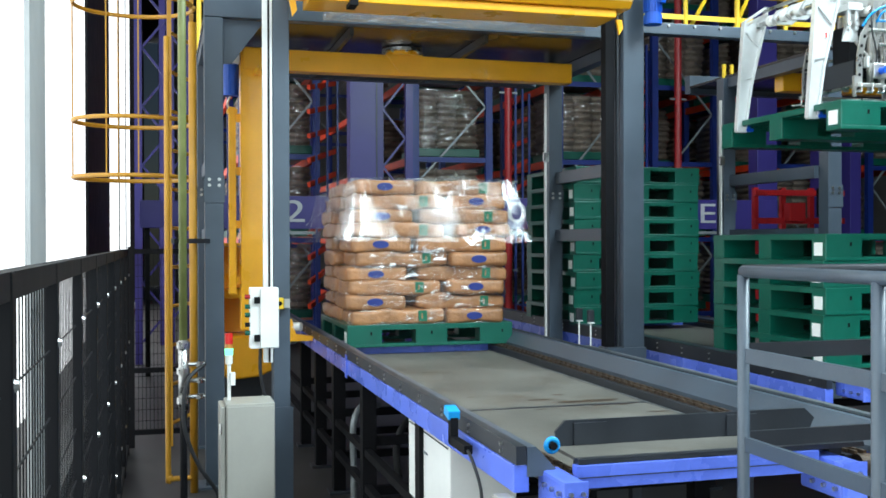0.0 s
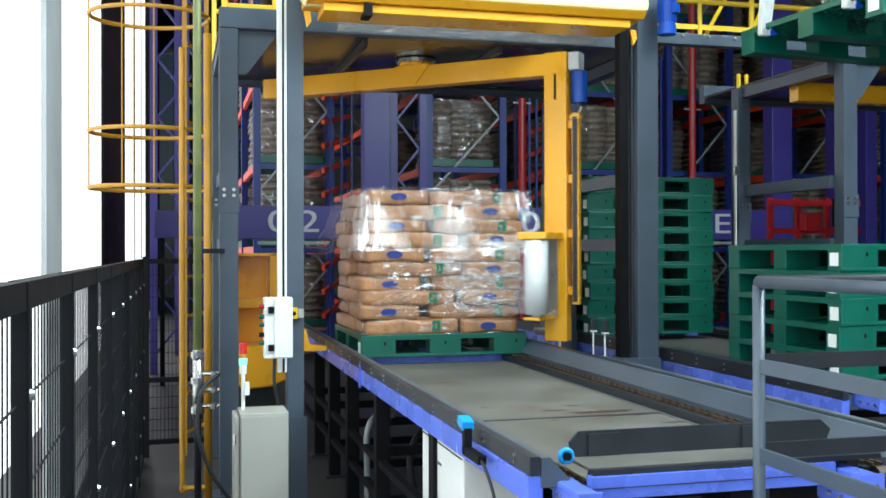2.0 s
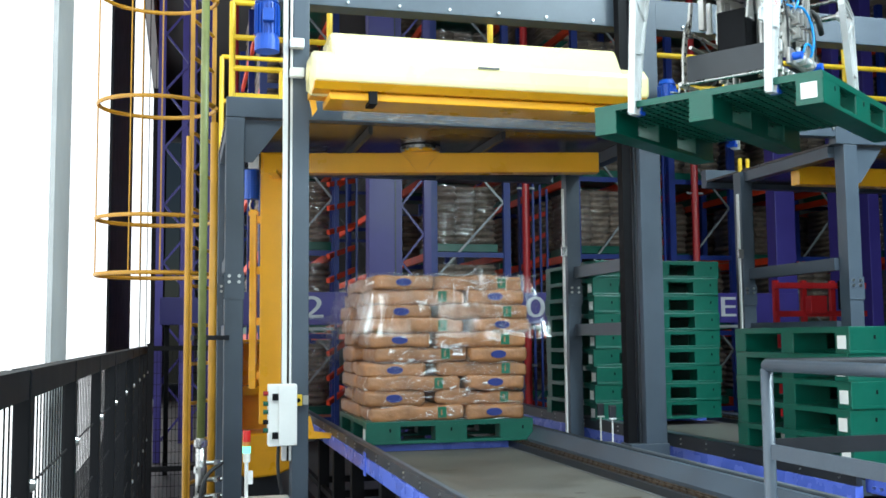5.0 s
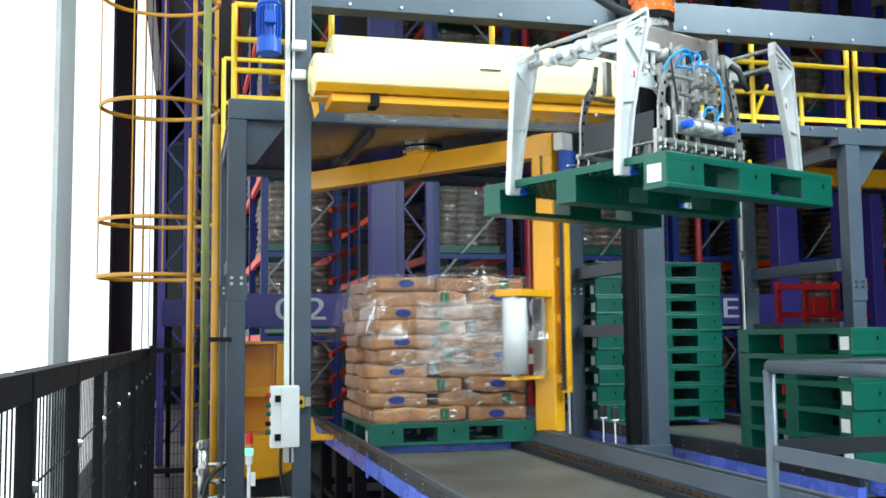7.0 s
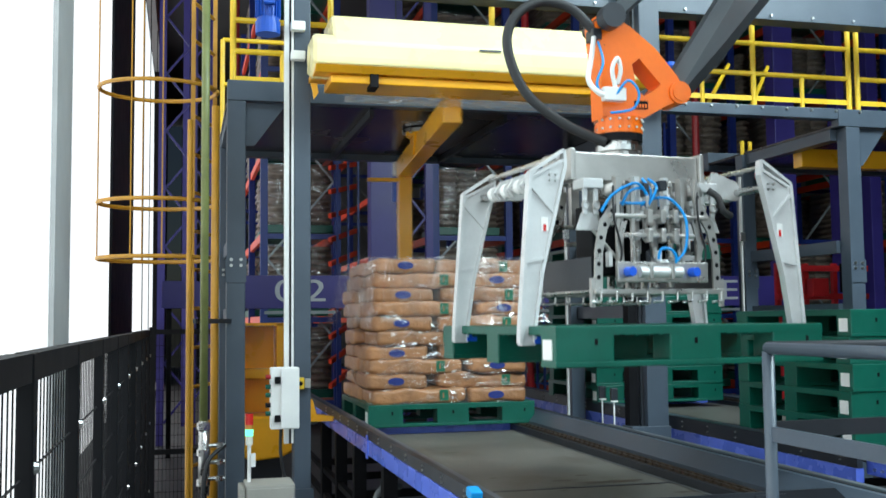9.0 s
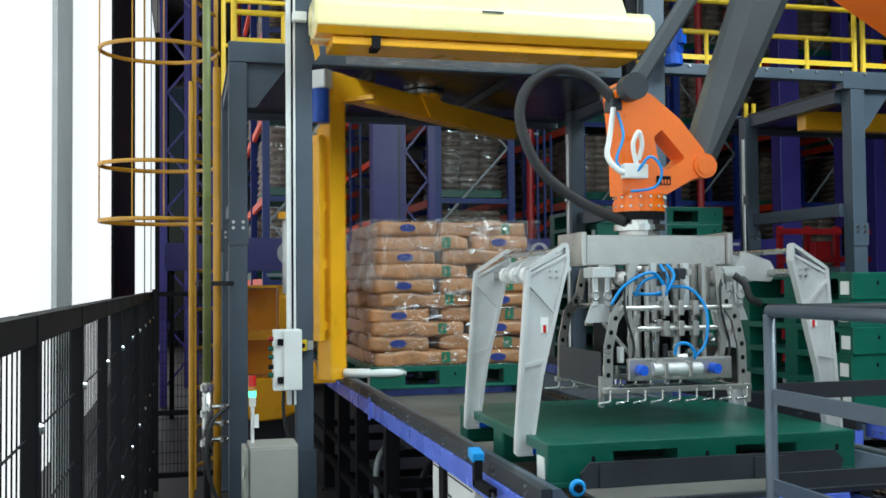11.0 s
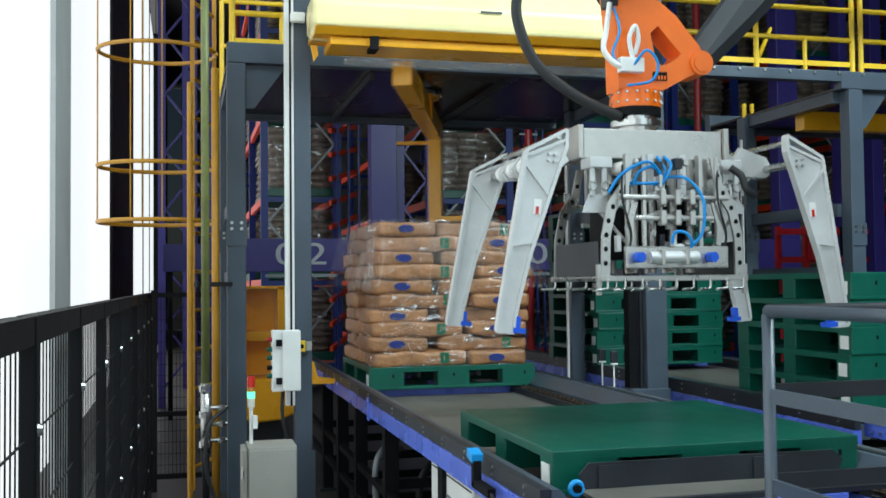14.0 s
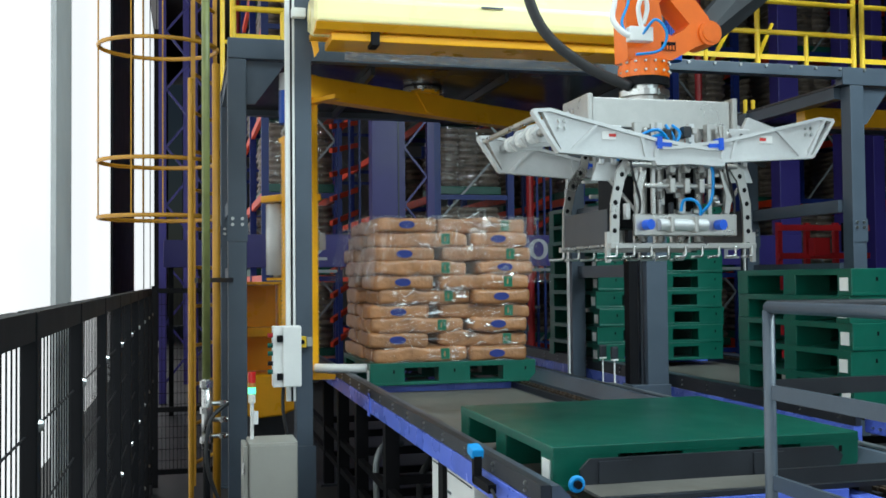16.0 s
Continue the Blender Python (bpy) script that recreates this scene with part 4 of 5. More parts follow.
    for s in (-1, 1):
        part("hinge_plate", bm_prism(bmesh.new(), [(s * 0.24, 0.65), (s * 0.33, 0.65), (s * 0.33, 0.55), (s * 0.36, 0.45), (s * 0.24, 0.45), (s * 0.265, 0.55)], pose(0, -0.10, 0), 0.012), STEEL, g, "stainless hinge plate")
        if s > 0:
            part("hose_loop", bm_tube(bmesh.new(), spline([(s * 0.34, -0.24, 0.60), (s * 0.38, -0.27, 0.56), (s * 0.40, -0.28, 0.50), (s * 0.46, -0.27, 0.475)], 6), 0.017, 8), RUBBER, g)
        # end blocks, eye links and shaft bearings below the beam's ends
        part("end_block", box((s * 0.36, -0.17, 0.615), (0.12, 0.10, 0.045), None, 0.004), ALU, g)
        part("bearing", bm_rod(bmesh.new(), (s * 0.26, -0.25, 0.585), (s * 0.26, -0.17, 0.585), 0.034, 18), STEEL, g, "", True)
        for x in (0.335, 0.40):
            part("eye_link", box((s * x, -0.20, 0.535), (0.026, 0.014, 0.13), None, 0.004), ALU, g)
            part("eye", bm_ring(bmesh.new(), (s * x, -0.205, 0.515), 0.018, 0.006, "Y"), STEEL, g)
        part("lever_plate", bm_prism(bmesh.new(), [(s * 0.325, 0.48), (s * 0.415, 0.48), (s * 0.45, 0.40), (s * 0.31, 0.40)], pose(0, -0.19, 0), 0.010), ALU, g)
        part("tie_rod", bm_rod(bmesh.new(), (s * 0.37, -0.22, 0.40), (s * 0.22, -0.25, 0.24), 0.009, 8), STEEL, g)
        part("inner_lever", bm_prism(bmesh.new(), [(s * 0.20, 0.44), (s * 0.235, 0.43), (s * 0.27, 0.33), (s * 0.25, 0.25), (s * 0.225, 0.26), (s * 0.235, 0.33)], pose(0, -0.272, 0), 0.010), STEEL, g)
    for x in (-0.25, -0.16, 0.15, 0.24):
        part("front_strut", box((x, -0.262, 0.42), (0.018, 0.014, 0.44)), STEEL, g)
    for x in (-0.27, 0.25):
        part("cable", bm_tube(bmesh.new(), spline([(x, -0.26, 0.60), (x - 0.02, -0.29, 0.45), (x + 0.03, -0.28, 0.30), (x, -0.28, 0.2)], 6), 0.006, 6), RUBBER, g)
    # hinged clamp arms: one keyed pair on each side
    arms = []
    for s in (-1, 1):
        e = new("clamp_arm_pair")
        e.parent = g
        px = 0.485 if s < 0 else 0.55
        e.matrix_basis = pose(s * px, 0, 0.585)
        tagged(e, "hinged cast-aluminium clamp arm pair with blue pads")
        out = [(0.10, 0.017), (0.075, -0.002), (-0.042, 0.070), (-0.05, 0.05), (-0.028, -0.046), (0.055, -0.40), (0.088, -0.62), (0.09, -0.70), (0.15, -0.70), (0.148, -0.64)]
        for y in (-0.36, 0.36):
            pl = bmesh.new()
            bm_prism(pl, [(s * x, z) for x, z in out], pose(0, y, 0), 0.010)
            edge = [(0.10, 0.017), (-0.048, 0.118), (-0.052, 0.05), (-0.028, -0.046), (0.055, -0.40), (0.088, -0.62), (0.09, -0.70), (0.15, -0.70), (0.148, -0.64)]
            for (xa, za), (xb, zb) in zip(edge, edge[1:] + edge[:1]):
                bm_bar(pl, (s * xa, y, za), (s * xb, y, zb), 0.036, 0.013, (0, 0, 1) if abs(xb - xa) > abs(zb - za) else (1, 0, 0))
            for (xa, za), (xb, zb) in (((0.095, 0.0), (-0.045, 0.075)), ((0.105, -0.03), (0.0, -0.15)), ((0.04, -0.34), (0.125, -0.36))):
                bm_bar(pl, (s * xa, y, za), (s * xb, y, zb), 0.030, 0.012)
            part("arm_plate", pl, ALU, e, "ribbed cast aluminium arm plate")
            bolts(e, [(s * 0.012, y - 0.006, 0.012), (-s * 0.012, y - 0.006, 0.012), (s * 0.012, y - 0.006, -0.012), (-s * 0.012, y - 0.006, -0.012)], 0.007)
            pad = bmesh.new()
            bm_box(pad, (s * 0.078, y, -0.660), (0.016, 0.04, 0.05))
            bm_box(pad, (s * 0.072, y, -0.690), (0.046, 0.05, 0.02))
            part("grip_pad", pad, PAD_BLUE, e, "blue polymer grip pad")
            part("pivot_boss", bm_rod(bmesh.new(), (0, y + 0.006, 0.0), (0, y + 0.04, 0.0), 0.03, 14), WHITE, e)
        part("torque_shaft", bm_rod(bmesh.new(), (0, -0.35, 0), (0, 0.35, 0), 0.018, 14), CHROME, e)
        part("torque_shaft", bm_rod(bmesh.new(), (-s * 0.03, -0.35, 0.092), (-s * 0.03, 0.35, 0.092), 0.012, 12), CHROME, e)
        part("sticker", box((s * 0.04, -0.3675, -0.20), (0.03, 0.002, 0.06)), LABEL_WHITE, e, "small white warning sticker")
        part("sticker_mark", box((s * 0.04, -0.3692, -0.215), (0.012, 0.001, 0.03)), RED_LAMP, e)
        for y in (-0.12, 0.02, 0.16):
            b = bmesh.new()
            bm_prism(b, [(s * -0.16, 0.02), (s * -0.12, 0.09), (s * 0.0, 0.05), (s * 0.03, 0.0), (s * 0.0, -0.035), (s * -0.10, -0.03)], pose(s * px, y, 0.585), 0.022)
            part("pivot_bracket", b, ALU, g, "cast pivot bracket")
            part("collar", bm_rod(bmesh.new(), (s * px, y + 0.03, 0.585), (s * px, y + 0.07, 0.585), 0.034, 14), WHITE, g)
        arms.append(e)
    # frame and arms are scaled to fit their outline from the camera
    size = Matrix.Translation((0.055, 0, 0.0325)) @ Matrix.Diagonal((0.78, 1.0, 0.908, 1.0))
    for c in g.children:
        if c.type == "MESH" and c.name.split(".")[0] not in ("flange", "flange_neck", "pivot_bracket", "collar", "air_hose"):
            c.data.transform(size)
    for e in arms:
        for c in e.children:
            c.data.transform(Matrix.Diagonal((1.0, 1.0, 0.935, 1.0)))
    return g, arms


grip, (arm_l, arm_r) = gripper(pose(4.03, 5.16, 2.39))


# ---- palletising robot ----
robot = thing("palletising_robot", pose(5.2, 1.2, 0), "orange palletising robot with dark linkage arms", "robot")
part("pedestal", box((0, 0, 0.30), (0.9, 0.9, 0.60), None, 0.02), ORANGE, robot)
part("carousel", bm_rod(bmesh.new(), (0, 0, 0.60), (0, 0, 1.15), 0.42, 28), ORANGE, robot)
wrist = new("wrist")
wrist.parent = robot
wrist.scale = (0.86, 0.86, 0.86)
tagged(wrist, "orange cast wrist with flange and hoses")
# origin at the tool flange's top
part("flange_ring", bm_rod(bmesh.new(), (0, 0, -0.012), (0, 0, 0.01), 0.10, 24), CHROME, wrist)
part("gear_ring", bm_rod(bmesh.new(), (0, 0, 0.01), (0, 0, 0.05), 0.122, 32), BLACK, wrist, "black wrist gear ring")
part("lower_collar", bm_rod(bmesh.new(), (0, 0, 0.05), (0, 0, 0.10), 0.124, 32), ORANGE, wrist)
part("upper_collar", bm_rod(bmesh.new(), (0, 0, 0.10), (0, 0, 0.135), 0.118, 32), ORANGE, wrist)
bolts(wrist, [(0.122 * math.cos(k * 0.393), 0.122 * math.sin(k * 0.393), z) for k in range(16) for z in (0.075, 0.118)], 0.006, (0, -1, 0))
part("cast_body", bm_prism(bmesh.new(), [(-0.117, 0.130), (0.117, 0.134), (0.117, 0.248), (0.076, 0.274), (0.05, 0.41), (0.091, 0.445), (0.065, 0.595), (0.04, 0.612), (-0.08, 0.672), (-0.122, 0.669), (-0.147, 0.617), (-0.122, 0.358)], Matrix(), 0.15), ORANGE, wrist, "orange cast wrist housing")
part("cast_brace", bm_prism(bmesh.new(), [(0.091, 0.445), (0.21, 0.315), (0.31, 0.357), (0.185, 0.502), (0.05, 0.605)], Matrix(), 0.149), ORANGE, wrist)
part("cast_jaw", bm_prism(bmesh.new(), [(0.115, 0.134), (0.143, 0.149), (0.247, 0.206), (0.36, 0.25), (0.31, 0.357), (0.21, 0.315), (0.185, 0.289), (0.115, 0.249)], Matrix(), 0.148), ORANGE, wrist)
part("pivot_boss", bm_rod(bmesh.new(), (0.315, -0.088, 0.274), (0.315, 0.088, 0.274), 0.060, 28), ORANGE, wrist)
part("pivot_cap", bm_rod(bmesh.new(), (0.315, -0.094, 0.274), (0.315, -0.088, 0.274), 0.044, 24), ORANGE, wrist)
part("rod_pin", bm_rod(bmesh.new(), (-0.10, -0.13, 0.625), (-0.10, 0.13, 0.625), 0.04, 20), DARK_STEEL, wrist)
part("badge", box((0.095, -0.078, 0.20), (0.074, 0.004, 0.042)), BLACK, wrist, "small dark maker's badge")
for k in range(4):
    part("badge_mark", box((0.072 + k * 0.016, -0.0808, 0.194), (0.009, 0.001, 0.020)), ORANGE, wrist)
hose = bm_tube(bmesh.new(), spline([(-0.10, -0.06, 0.0), (-0.32, -0.03, 0.10), (-0.51, 0.0, 0.26), (-0.60, 0.0, 0.48), (-0.56, 0.0, 0.64), (-0.42, 0.0, 0.73), (-0.26, -0.02, 0.70), (-0.14, -0.04, 0.58), (-0.10, -0.05, 0.50)], 9), 0.026, 10)
part("cable_hose", hose, RUBBER, wrist, "thick black corrugated cable hose", True)
part("hose_bracket", box((-0.14, -0.03, 0.56), (0.05, 0.10, 0.06), None, 0.006), DARK_STEEL, wrist)
part("white_conduit", bm_tube(bmesh.new(), spline([(-0.16, -0.08, 0.54), (-0.19, -0.10, 0.40), (-0.21, -0.12, 0.30), (-0.15, -0.14, 0.23), (-0.09, -0.14, 0.25)], 8), 0.014, 8), WHITE, wrist, "white ribbed conduit", True)
part("white_conduit", bm_tube(bmesh.new(), spline([(-0.07, -0.13, 0.27), (-0.09, -0.14, 0.36), (-0.06, -0.14, 0.42), (-0.04, -0.13, 0.36), (-0.055, -0.12, 0.29)], 8), 0.012, 8), WHITE, wrist, "", True)
part("air_hose", bm_tube(bmesh.new(), spline([(-0.14, -0.08, 0.52), (-0.13, -0.12, 0.40), (-0.17, -0.13, 0.28), (-0.10, -0.14, 0.21), (-0.02, -0.17, 0.30), (0.04, -0.17, 0.24), (0.01, -0.16, 0.16), (-0.10, -0.13, 0.14)], 8), 0.007, 7), AIR_BLUE, wrist, "blue pneumatic hose", True)
part("connector_box", box((-0.08, -0.13, 0.235), (0.12, 0.05, 0.07), None, 0.006), WHITE, wrist, "pale connector block")
arm_link = new("arm_link")
arm_link.parent = robot
tagged(arm_link, "long dark grey robot arm")
# the link points along +z from the wrist pivot
part("arm_tube", bm_prism(bmesh.new(), [(-0.055, -0.05), (0.055, -0.05), (0.085, 0.30), (0.12, 0.9), (0.15, 1.9), (-0.15, 1.9), (-0.12, 0.9), (-0.08, 0.30)], Matrix(), 0.17, 0.052), ARM_GREY, arm_link)
part("arm_badge", box((0.02, -0.077, 0.62), (0.03, 0.003, 0.10)), GREY_STEEL, arm_link, "faint maker's lettering")
part("elbow", bm_rod(bmesh.new(), (0, -0.2, 1.9), (0, 0.2, 1.9), 0.22, 28), ORANGE, arm_link)
rod_link = new("parallel_rod")
rod_link.parent = robot
tagged(rod_link, "dark parallel linkage rod")
part("rod_tube", bm_prism(bmesh.new(), [(-0.04, -0.04), (0.04, -0.04), (0.035, 0.1), (0.035, 1.8), (-0.035, 1.8), (-0.035, 0.1)], Matrix(), 0.05, 0.014), ARM_GREY, rod_link)
part("rod_eye", bm_rod(bmesh.new(), (0, -0.035, 0), (0, 0.035, 0), 0.055, 20), DARK_STEEL, rod_link)
forearm = new("main_arm")
forearm.parent = robot
tagged(forearm, "orange main robot arm")
part("forearm_casting", bm_prism(bmesh.new(), [(-0.16, -0.1), (0.16, -0.1), (0.22, 1.2), (-0.22, 1.2)], Matrix(), 0.3, 0.03), ORANGE, forearm)


# ---- guard rail by the robot ----
hr = thing("hand_rail", pose(1.745, 2.80, 0), "dark grey tubular steel guard rail beside the conveyor", "guard rail")
for p in ((0, 0), (0, -0.62), (1.6, 0)):
    part("post", bm_rod(bmesh.new(), (*p, 0), (*p, 1.545), 0.019, 14), GREY_STEEL, hr, "", True)
for z in (1.555, 1.295, 1.02, 0.72):
    part("rail", bm_tube(bmesh.new(), [(0, 0.0, z), (0, -1.3, z)], 0.019, 12) if z > 1.5 else bm_bar(bmesh.new(), (0, -0.02, z), (0, -1.3, z), 0.014, 0.045), GREY_STEEL, hr)
    part("rail", bm_tube(bmesh.new(), [(0, 0.0, z + 0.004), (1.6, 0.0, z + 0.004)], 0.018, 12) if z > 1.5 else bm_bar(bmesh.new(), (0.02, 0, z + 0.012), (1.6, 0, z + 0.012), 0.012, 0.05), DARK_STEEL, hr)

# ---- control cabinet, lamp, push-button box ----
cb = thing("control_cabinet", pose(0.30, 5.55, 0), "light grey steel control cabinet beside the dispenser column", "cabinet")
part("body", span(0.03, 0.29, 0.02, 0.28, 0.0, 0.78, 0.006), CABINET, cb)
part("door", span(0.0, 0.026, 0.03, 0.27, 0.02, 0.765, 0.004), CABINET, cb)
part("front_panel", span(0.036, 0.284, 0.008, 0.018, 0.02, 0.765, 0.003), CABINET, cb)
part("hinge", bm_rod(bmesh.new(), (0.0, 0.012, 0.62), (0.0, 0.012, 0.68), 0.007, 8), CHROME, cb)
part("hinge", bm_rod(bmesh.new(), (0.0, 0.012, 0.12), (0.0, 0.012, 0.18), 0.007, 8), CHROME, cb)
sl = thing("stack_light", pose(0.355, 5.72, 0.78), "signal lamp with red cap and lit green lens on the cabinet", "signal lamp")
part("pole", bm_rod(bmesh.new(), (0, 0, 0), (0, 0, 0.22), 0.010, 12), WHITE, sl)
part("switch_box", box((0.02, -0.02, 0.12), (0.025, 0.03, 0.07)), WHITE, sl)
part("base", bm_rod(bmesh.new(), (0, 0, 0.20), (0, 0, 0.25), 0.020, 14), CREAM, sl)
part("green_lens", bm_rod(bmesh.new(), (0, 0, 0.25), (0, 0, 0.285), 0.022, 14), GREEN_LAMP, sl, "lit green lens")
part("amber_lens", bm_rod(bmesh.new(), (0, 0, 0.285), (0, 0, 0.31), 0.021, 14), mat("amber_lens", (0.5, 0.22, 0.04), 0.25), sl)
part("red_lens", bm_rod(bmesh.new(), (0, 0, 0.31), (0, 0, 0.37), 0.022, 14), RED_LAMP, sl, "red lens")
pb = thing("control_box", pose(0.60, 6.25, 1.19), "white push-button box on the dispenser column", "control box")
part("box_body", box((0, 0.04, 0), (0.17, 0.10, 0.37), None, 0.006), WHITE, pb)
part("lid", box((0.03, -0.018, 0), (0.11, 0.014, 0.36), None, 0.004), WHITE, pb)
for z in (0.11, -0.12):
    part("latch", box((-0.045, -0.018, z), (0.035, 0.02, 0.04), None, 0.003), BLACK, pb)
for z, mt in ((0.13, PIPE_RED), (0.07, GREEN), (0.02, GREEN), (-0.04, BLACK), (-0.09, GREEN)):
    part("push_button", bm_rod(bmesh.new(), (-0.085, 0.01, z), (-0.115, 0.01, z), 0.014, 12), mt, pb)
part("cable", bm_tube(bmesh.new(), spline([(-0.02, 0.04, -0.185), (-0.02, 0.04, -0.35), (0.03, 0.08, -0.6), (0.06, 0.12, -0.85), (0.06, 0.15, -1.19)], 6), 0.010, 8), RUBBER, pb)
is_ = thing("isolator_switch", pose(0.705, 6.37, 1.27), "small yellow isolator switch with black knob", "switch")
part("switch_plate", box((0, 0, 0), (0.05, 0.03, 0.07), None, 0.004), RAIL_YELLOW, is_)
part("knob", bm_rod(bmesh.new(), (0, -0.015, 0), (0, -0.03, 0), 0.014, 12), BLACK, is_)
part("tail_box", box((0.045, 0, 0.0), (0.035, 0.035, 0.055)), CABINET, is_)

# ---- ladder with safety cage, pipes ----
ld = thing("caged_ladder", pose(0, 0, 0), "yellow steel ladder with hooped safety cage", "ladder")
sa, sb = Vector((0.055, 7.25, 0)), Vector((0.215, 7.66, 0))
for s in (sa, sb):
    part("stringer", bm_bar(bmesh.new(), s + Vector((0, 0, 0.25)), s + Vector((0, 0, 4.4)), 0.05, 0.03, (1, 0, 0)), SHADED_YELLOW, ld)
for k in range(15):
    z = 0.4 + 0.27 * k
    part("rung", bm_rod(bmesh.new(), sa + Vector((0, 0, z)), sb + Vector((0, 0, z)), 0.013, 8), SHADED_YELLOW, ld)
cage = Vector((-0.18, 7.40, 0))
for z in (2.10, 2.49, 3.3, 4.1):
    part("cage_hoop", bm_tube(bmesh.new(), [cage + Vector((0.405 * math.cos(a), 0.36 * math.sin(a), z)) for a in [radians(-8 + 350 * i / 34) for i in range(35)]], 0.015, 8), SHADED_YELLOW, ld)
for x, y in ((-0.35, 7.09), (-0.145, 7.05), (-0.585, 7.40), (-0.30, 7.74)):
    part("cage_strap", bm_bar(bmesh.new(), (x, y, 2.09), (x, y, 4.2), 0.035, 0.008, (1, 0, 0)), SHADED_YELLOW, ld)
pp = thing("riser_pipe", pose(0.125, 6.45, 0), "olive painted riser pipe with bare metal valve fittings", "pipe")
part("pipe", bm_rod(bmesh.new(), (0, 0, 1.05), (0, 0, 4.6), 0.025, 16), OLIVE, pp, "", True)
part("valve_body", bm_rod(bmesh.new(), (0, 0, 0.62), (0, 0, 1.05), 0.030, 16), CHROME, pp, "bare galvanised fittings", True)
for z in (0.66, 0.84, 1.0):
    part("union_nut", bm_rod(bmesh.new(), (0, 0, z), (0, 0, z + 0.04), 0.040, 8), CHROME, pp)
for z in (0.70, 0.80, 0.90):
    part("tap", bm_rod(bmesh.new(), (0.03, 0, z), (0.13, 0, z), 0.014, 8), CHROME, pp)
    part("tap_head", bm_rod(bmesh.new(), (0.10, 0, z - 0.015), (0.10, 0, z + 0.015), 0.024, 8), CHROME, pp)
part("lower_hose", bm_tube(bmesh.new(), spline([(0.13, 0, 0.90), (0.02, -0.08, 0.80), (0.0, -0.1, 0.55), (0.08, -0.06, 0.3), (0.2, 0, 0.1), (0.2, 0, 0.02)], 8), 0.013, 8), RUBBER, pp, "black rubber hose", True)
part("stand_pipe", bm_rod(bmesh.new(), (0, 0, 0.0), (0, 0, 0.62), 0.022, 12), BLACK, pp)
part("wall_clip", bm_bar(bmesh.new(), (-0.06, 0.0, 1.66), (0.2, 0.6, 1.66), 0.02, 0.03), DARK_STEEL, pp)
yp = thing("bent_guard_tube", pose(0, 0, 0), "yellow bent tube guard standing behind the riser pipe", "guard")
part("tube", bm_tube(bmesh.new(), spline([(0.035, 6.9, 3.0), (0.035, 6.9, 0.35), (0.045, 6.9, 0.12), (0.09, 6.9, 0.10), (0.20, 6.9, 0.10)], 8), 0.018, 8), SHADED_YELLOW, yp)
part("tube", bm_tube(bmesh.new(), [(0.20, 6.9, 0.0), (0.20, 6.9, 3.1)], 0.026, 8), SHADED_YELLOW, yp)

# ---- yellow turntable drive of the wrapper, behind the column ----
ym = thing("film_clamp_unit", pose(0.36, 8.75, 0), "yellow enamelled film clamp and cutter unit beside the load", "machine")
part("housing", bm_prism(bmesh.new(), [(0, 0.62), (0.18, 0.52), (0.42, 0.54), (0.60, 0.62), (0.60, 0.88), (0, 0.88)], pose(0, 0.0, 0), 0.5, 0.015), YELLOW, ym)
part("upright", span(0.02, 0.14, -0.1, 0.2, 0.88, 1.62, 0.006), YELLOW, ym)
part("upright", span(0.40, 0.56, -0.1, 0.2, 0.88, 1.64, 0.006), YELLOW, ym)
part("back_panel", span(0.145, 0.395, 0.11, 0.15, 0.885, 1.615), YELLOW, ym)
part("cross_piece", span(0.14, 0.40, -0.06, 0.1, 1.18, 1.26, 0.004), YELLOW, ym)
part("top_plate", span(0.02, 0.56, -0.1, 0.2, 1.62, 1.645), YELLOW, ym)
part("pedestal", span(0.15, 0.45, -0.1, 0.15, 0, 0.53), DARK_STEEL, ym)
part("clamp_jaw", bm_prism(bmesh.new(), [(0, 0), (0.20, 0), (0.20, 0.03), (0.06, 0.05), (0.03, 0.16), (0, 0.16)], pose(0.52, -1.3, 0.93), 0.08), YELLOW, ym)
part("clamp_arm", bm_bar(bmesh.new(), (0.5, -0.2, 0.8), (0.56, -1.3, 0.94), 0.06, 0.06), DARK_STEEL, ym)

# ---- sensors on the main conveyor ----
sn = thing("light_sensor", pose(1.025, 3.60, 0.965), "blue light sensor on a black bracket at the conveyor side", "sensor")
part("sensor_head", box((0.0, 0.0, 0.06), (0.045, 0.07, 0.035), pose(0, 0, 0, 12, 0, 0), 0.005), SENSOR_BLUE, sn, "blue sensor head")
part("bracket", box((0, -0.03, 0.0), (0.03, 0.03, 0.10)), BLACK, sn)
part("bracket_foot", box((0, -0.12, -0.04), (0.03, 0.20, 0.03)), BLACK, sn)
part("cable", bm_tube(bmesh.new(), spline([(0, -0.20, -0.04), (-0.01, -0.30, -0.06), (0, -0.36, -0.14), (0.0, -0.38, -0.24)], 6), 0.006, 6), RUBBER, sn)
rw = thing("cable_reel_wheel", pose(1.225, 3.10, 0.985), "blue plastic deflector wheel at the conveyor end", "wheel")
part("wheel_rim", bm_ring(bmesh.new(), (0, 0, 0), 0.020, 0.009, "Y"), SENSOR_BLUE, rw)
part("wheel_hub", bm_rod(bmesh.new(), (0, -0.02, 0), (0, 0.02, 0), 0.013, 14), BLACK, rw)
tb = thing("terminal_box", pose(1.035, 3.02, 0.80), "small grey terminal box with blue cover below the conveyor", "terminal box")
part("box_body", box((0, 0, 0), (0.05, 0.10, 0.10), None, 0.004), CABINET, tb)
part("cover", box((0.0, -0.06, 0), (0.045, 0.02, 0.09), None, 0.004), SENSOR_BLUE, tb)
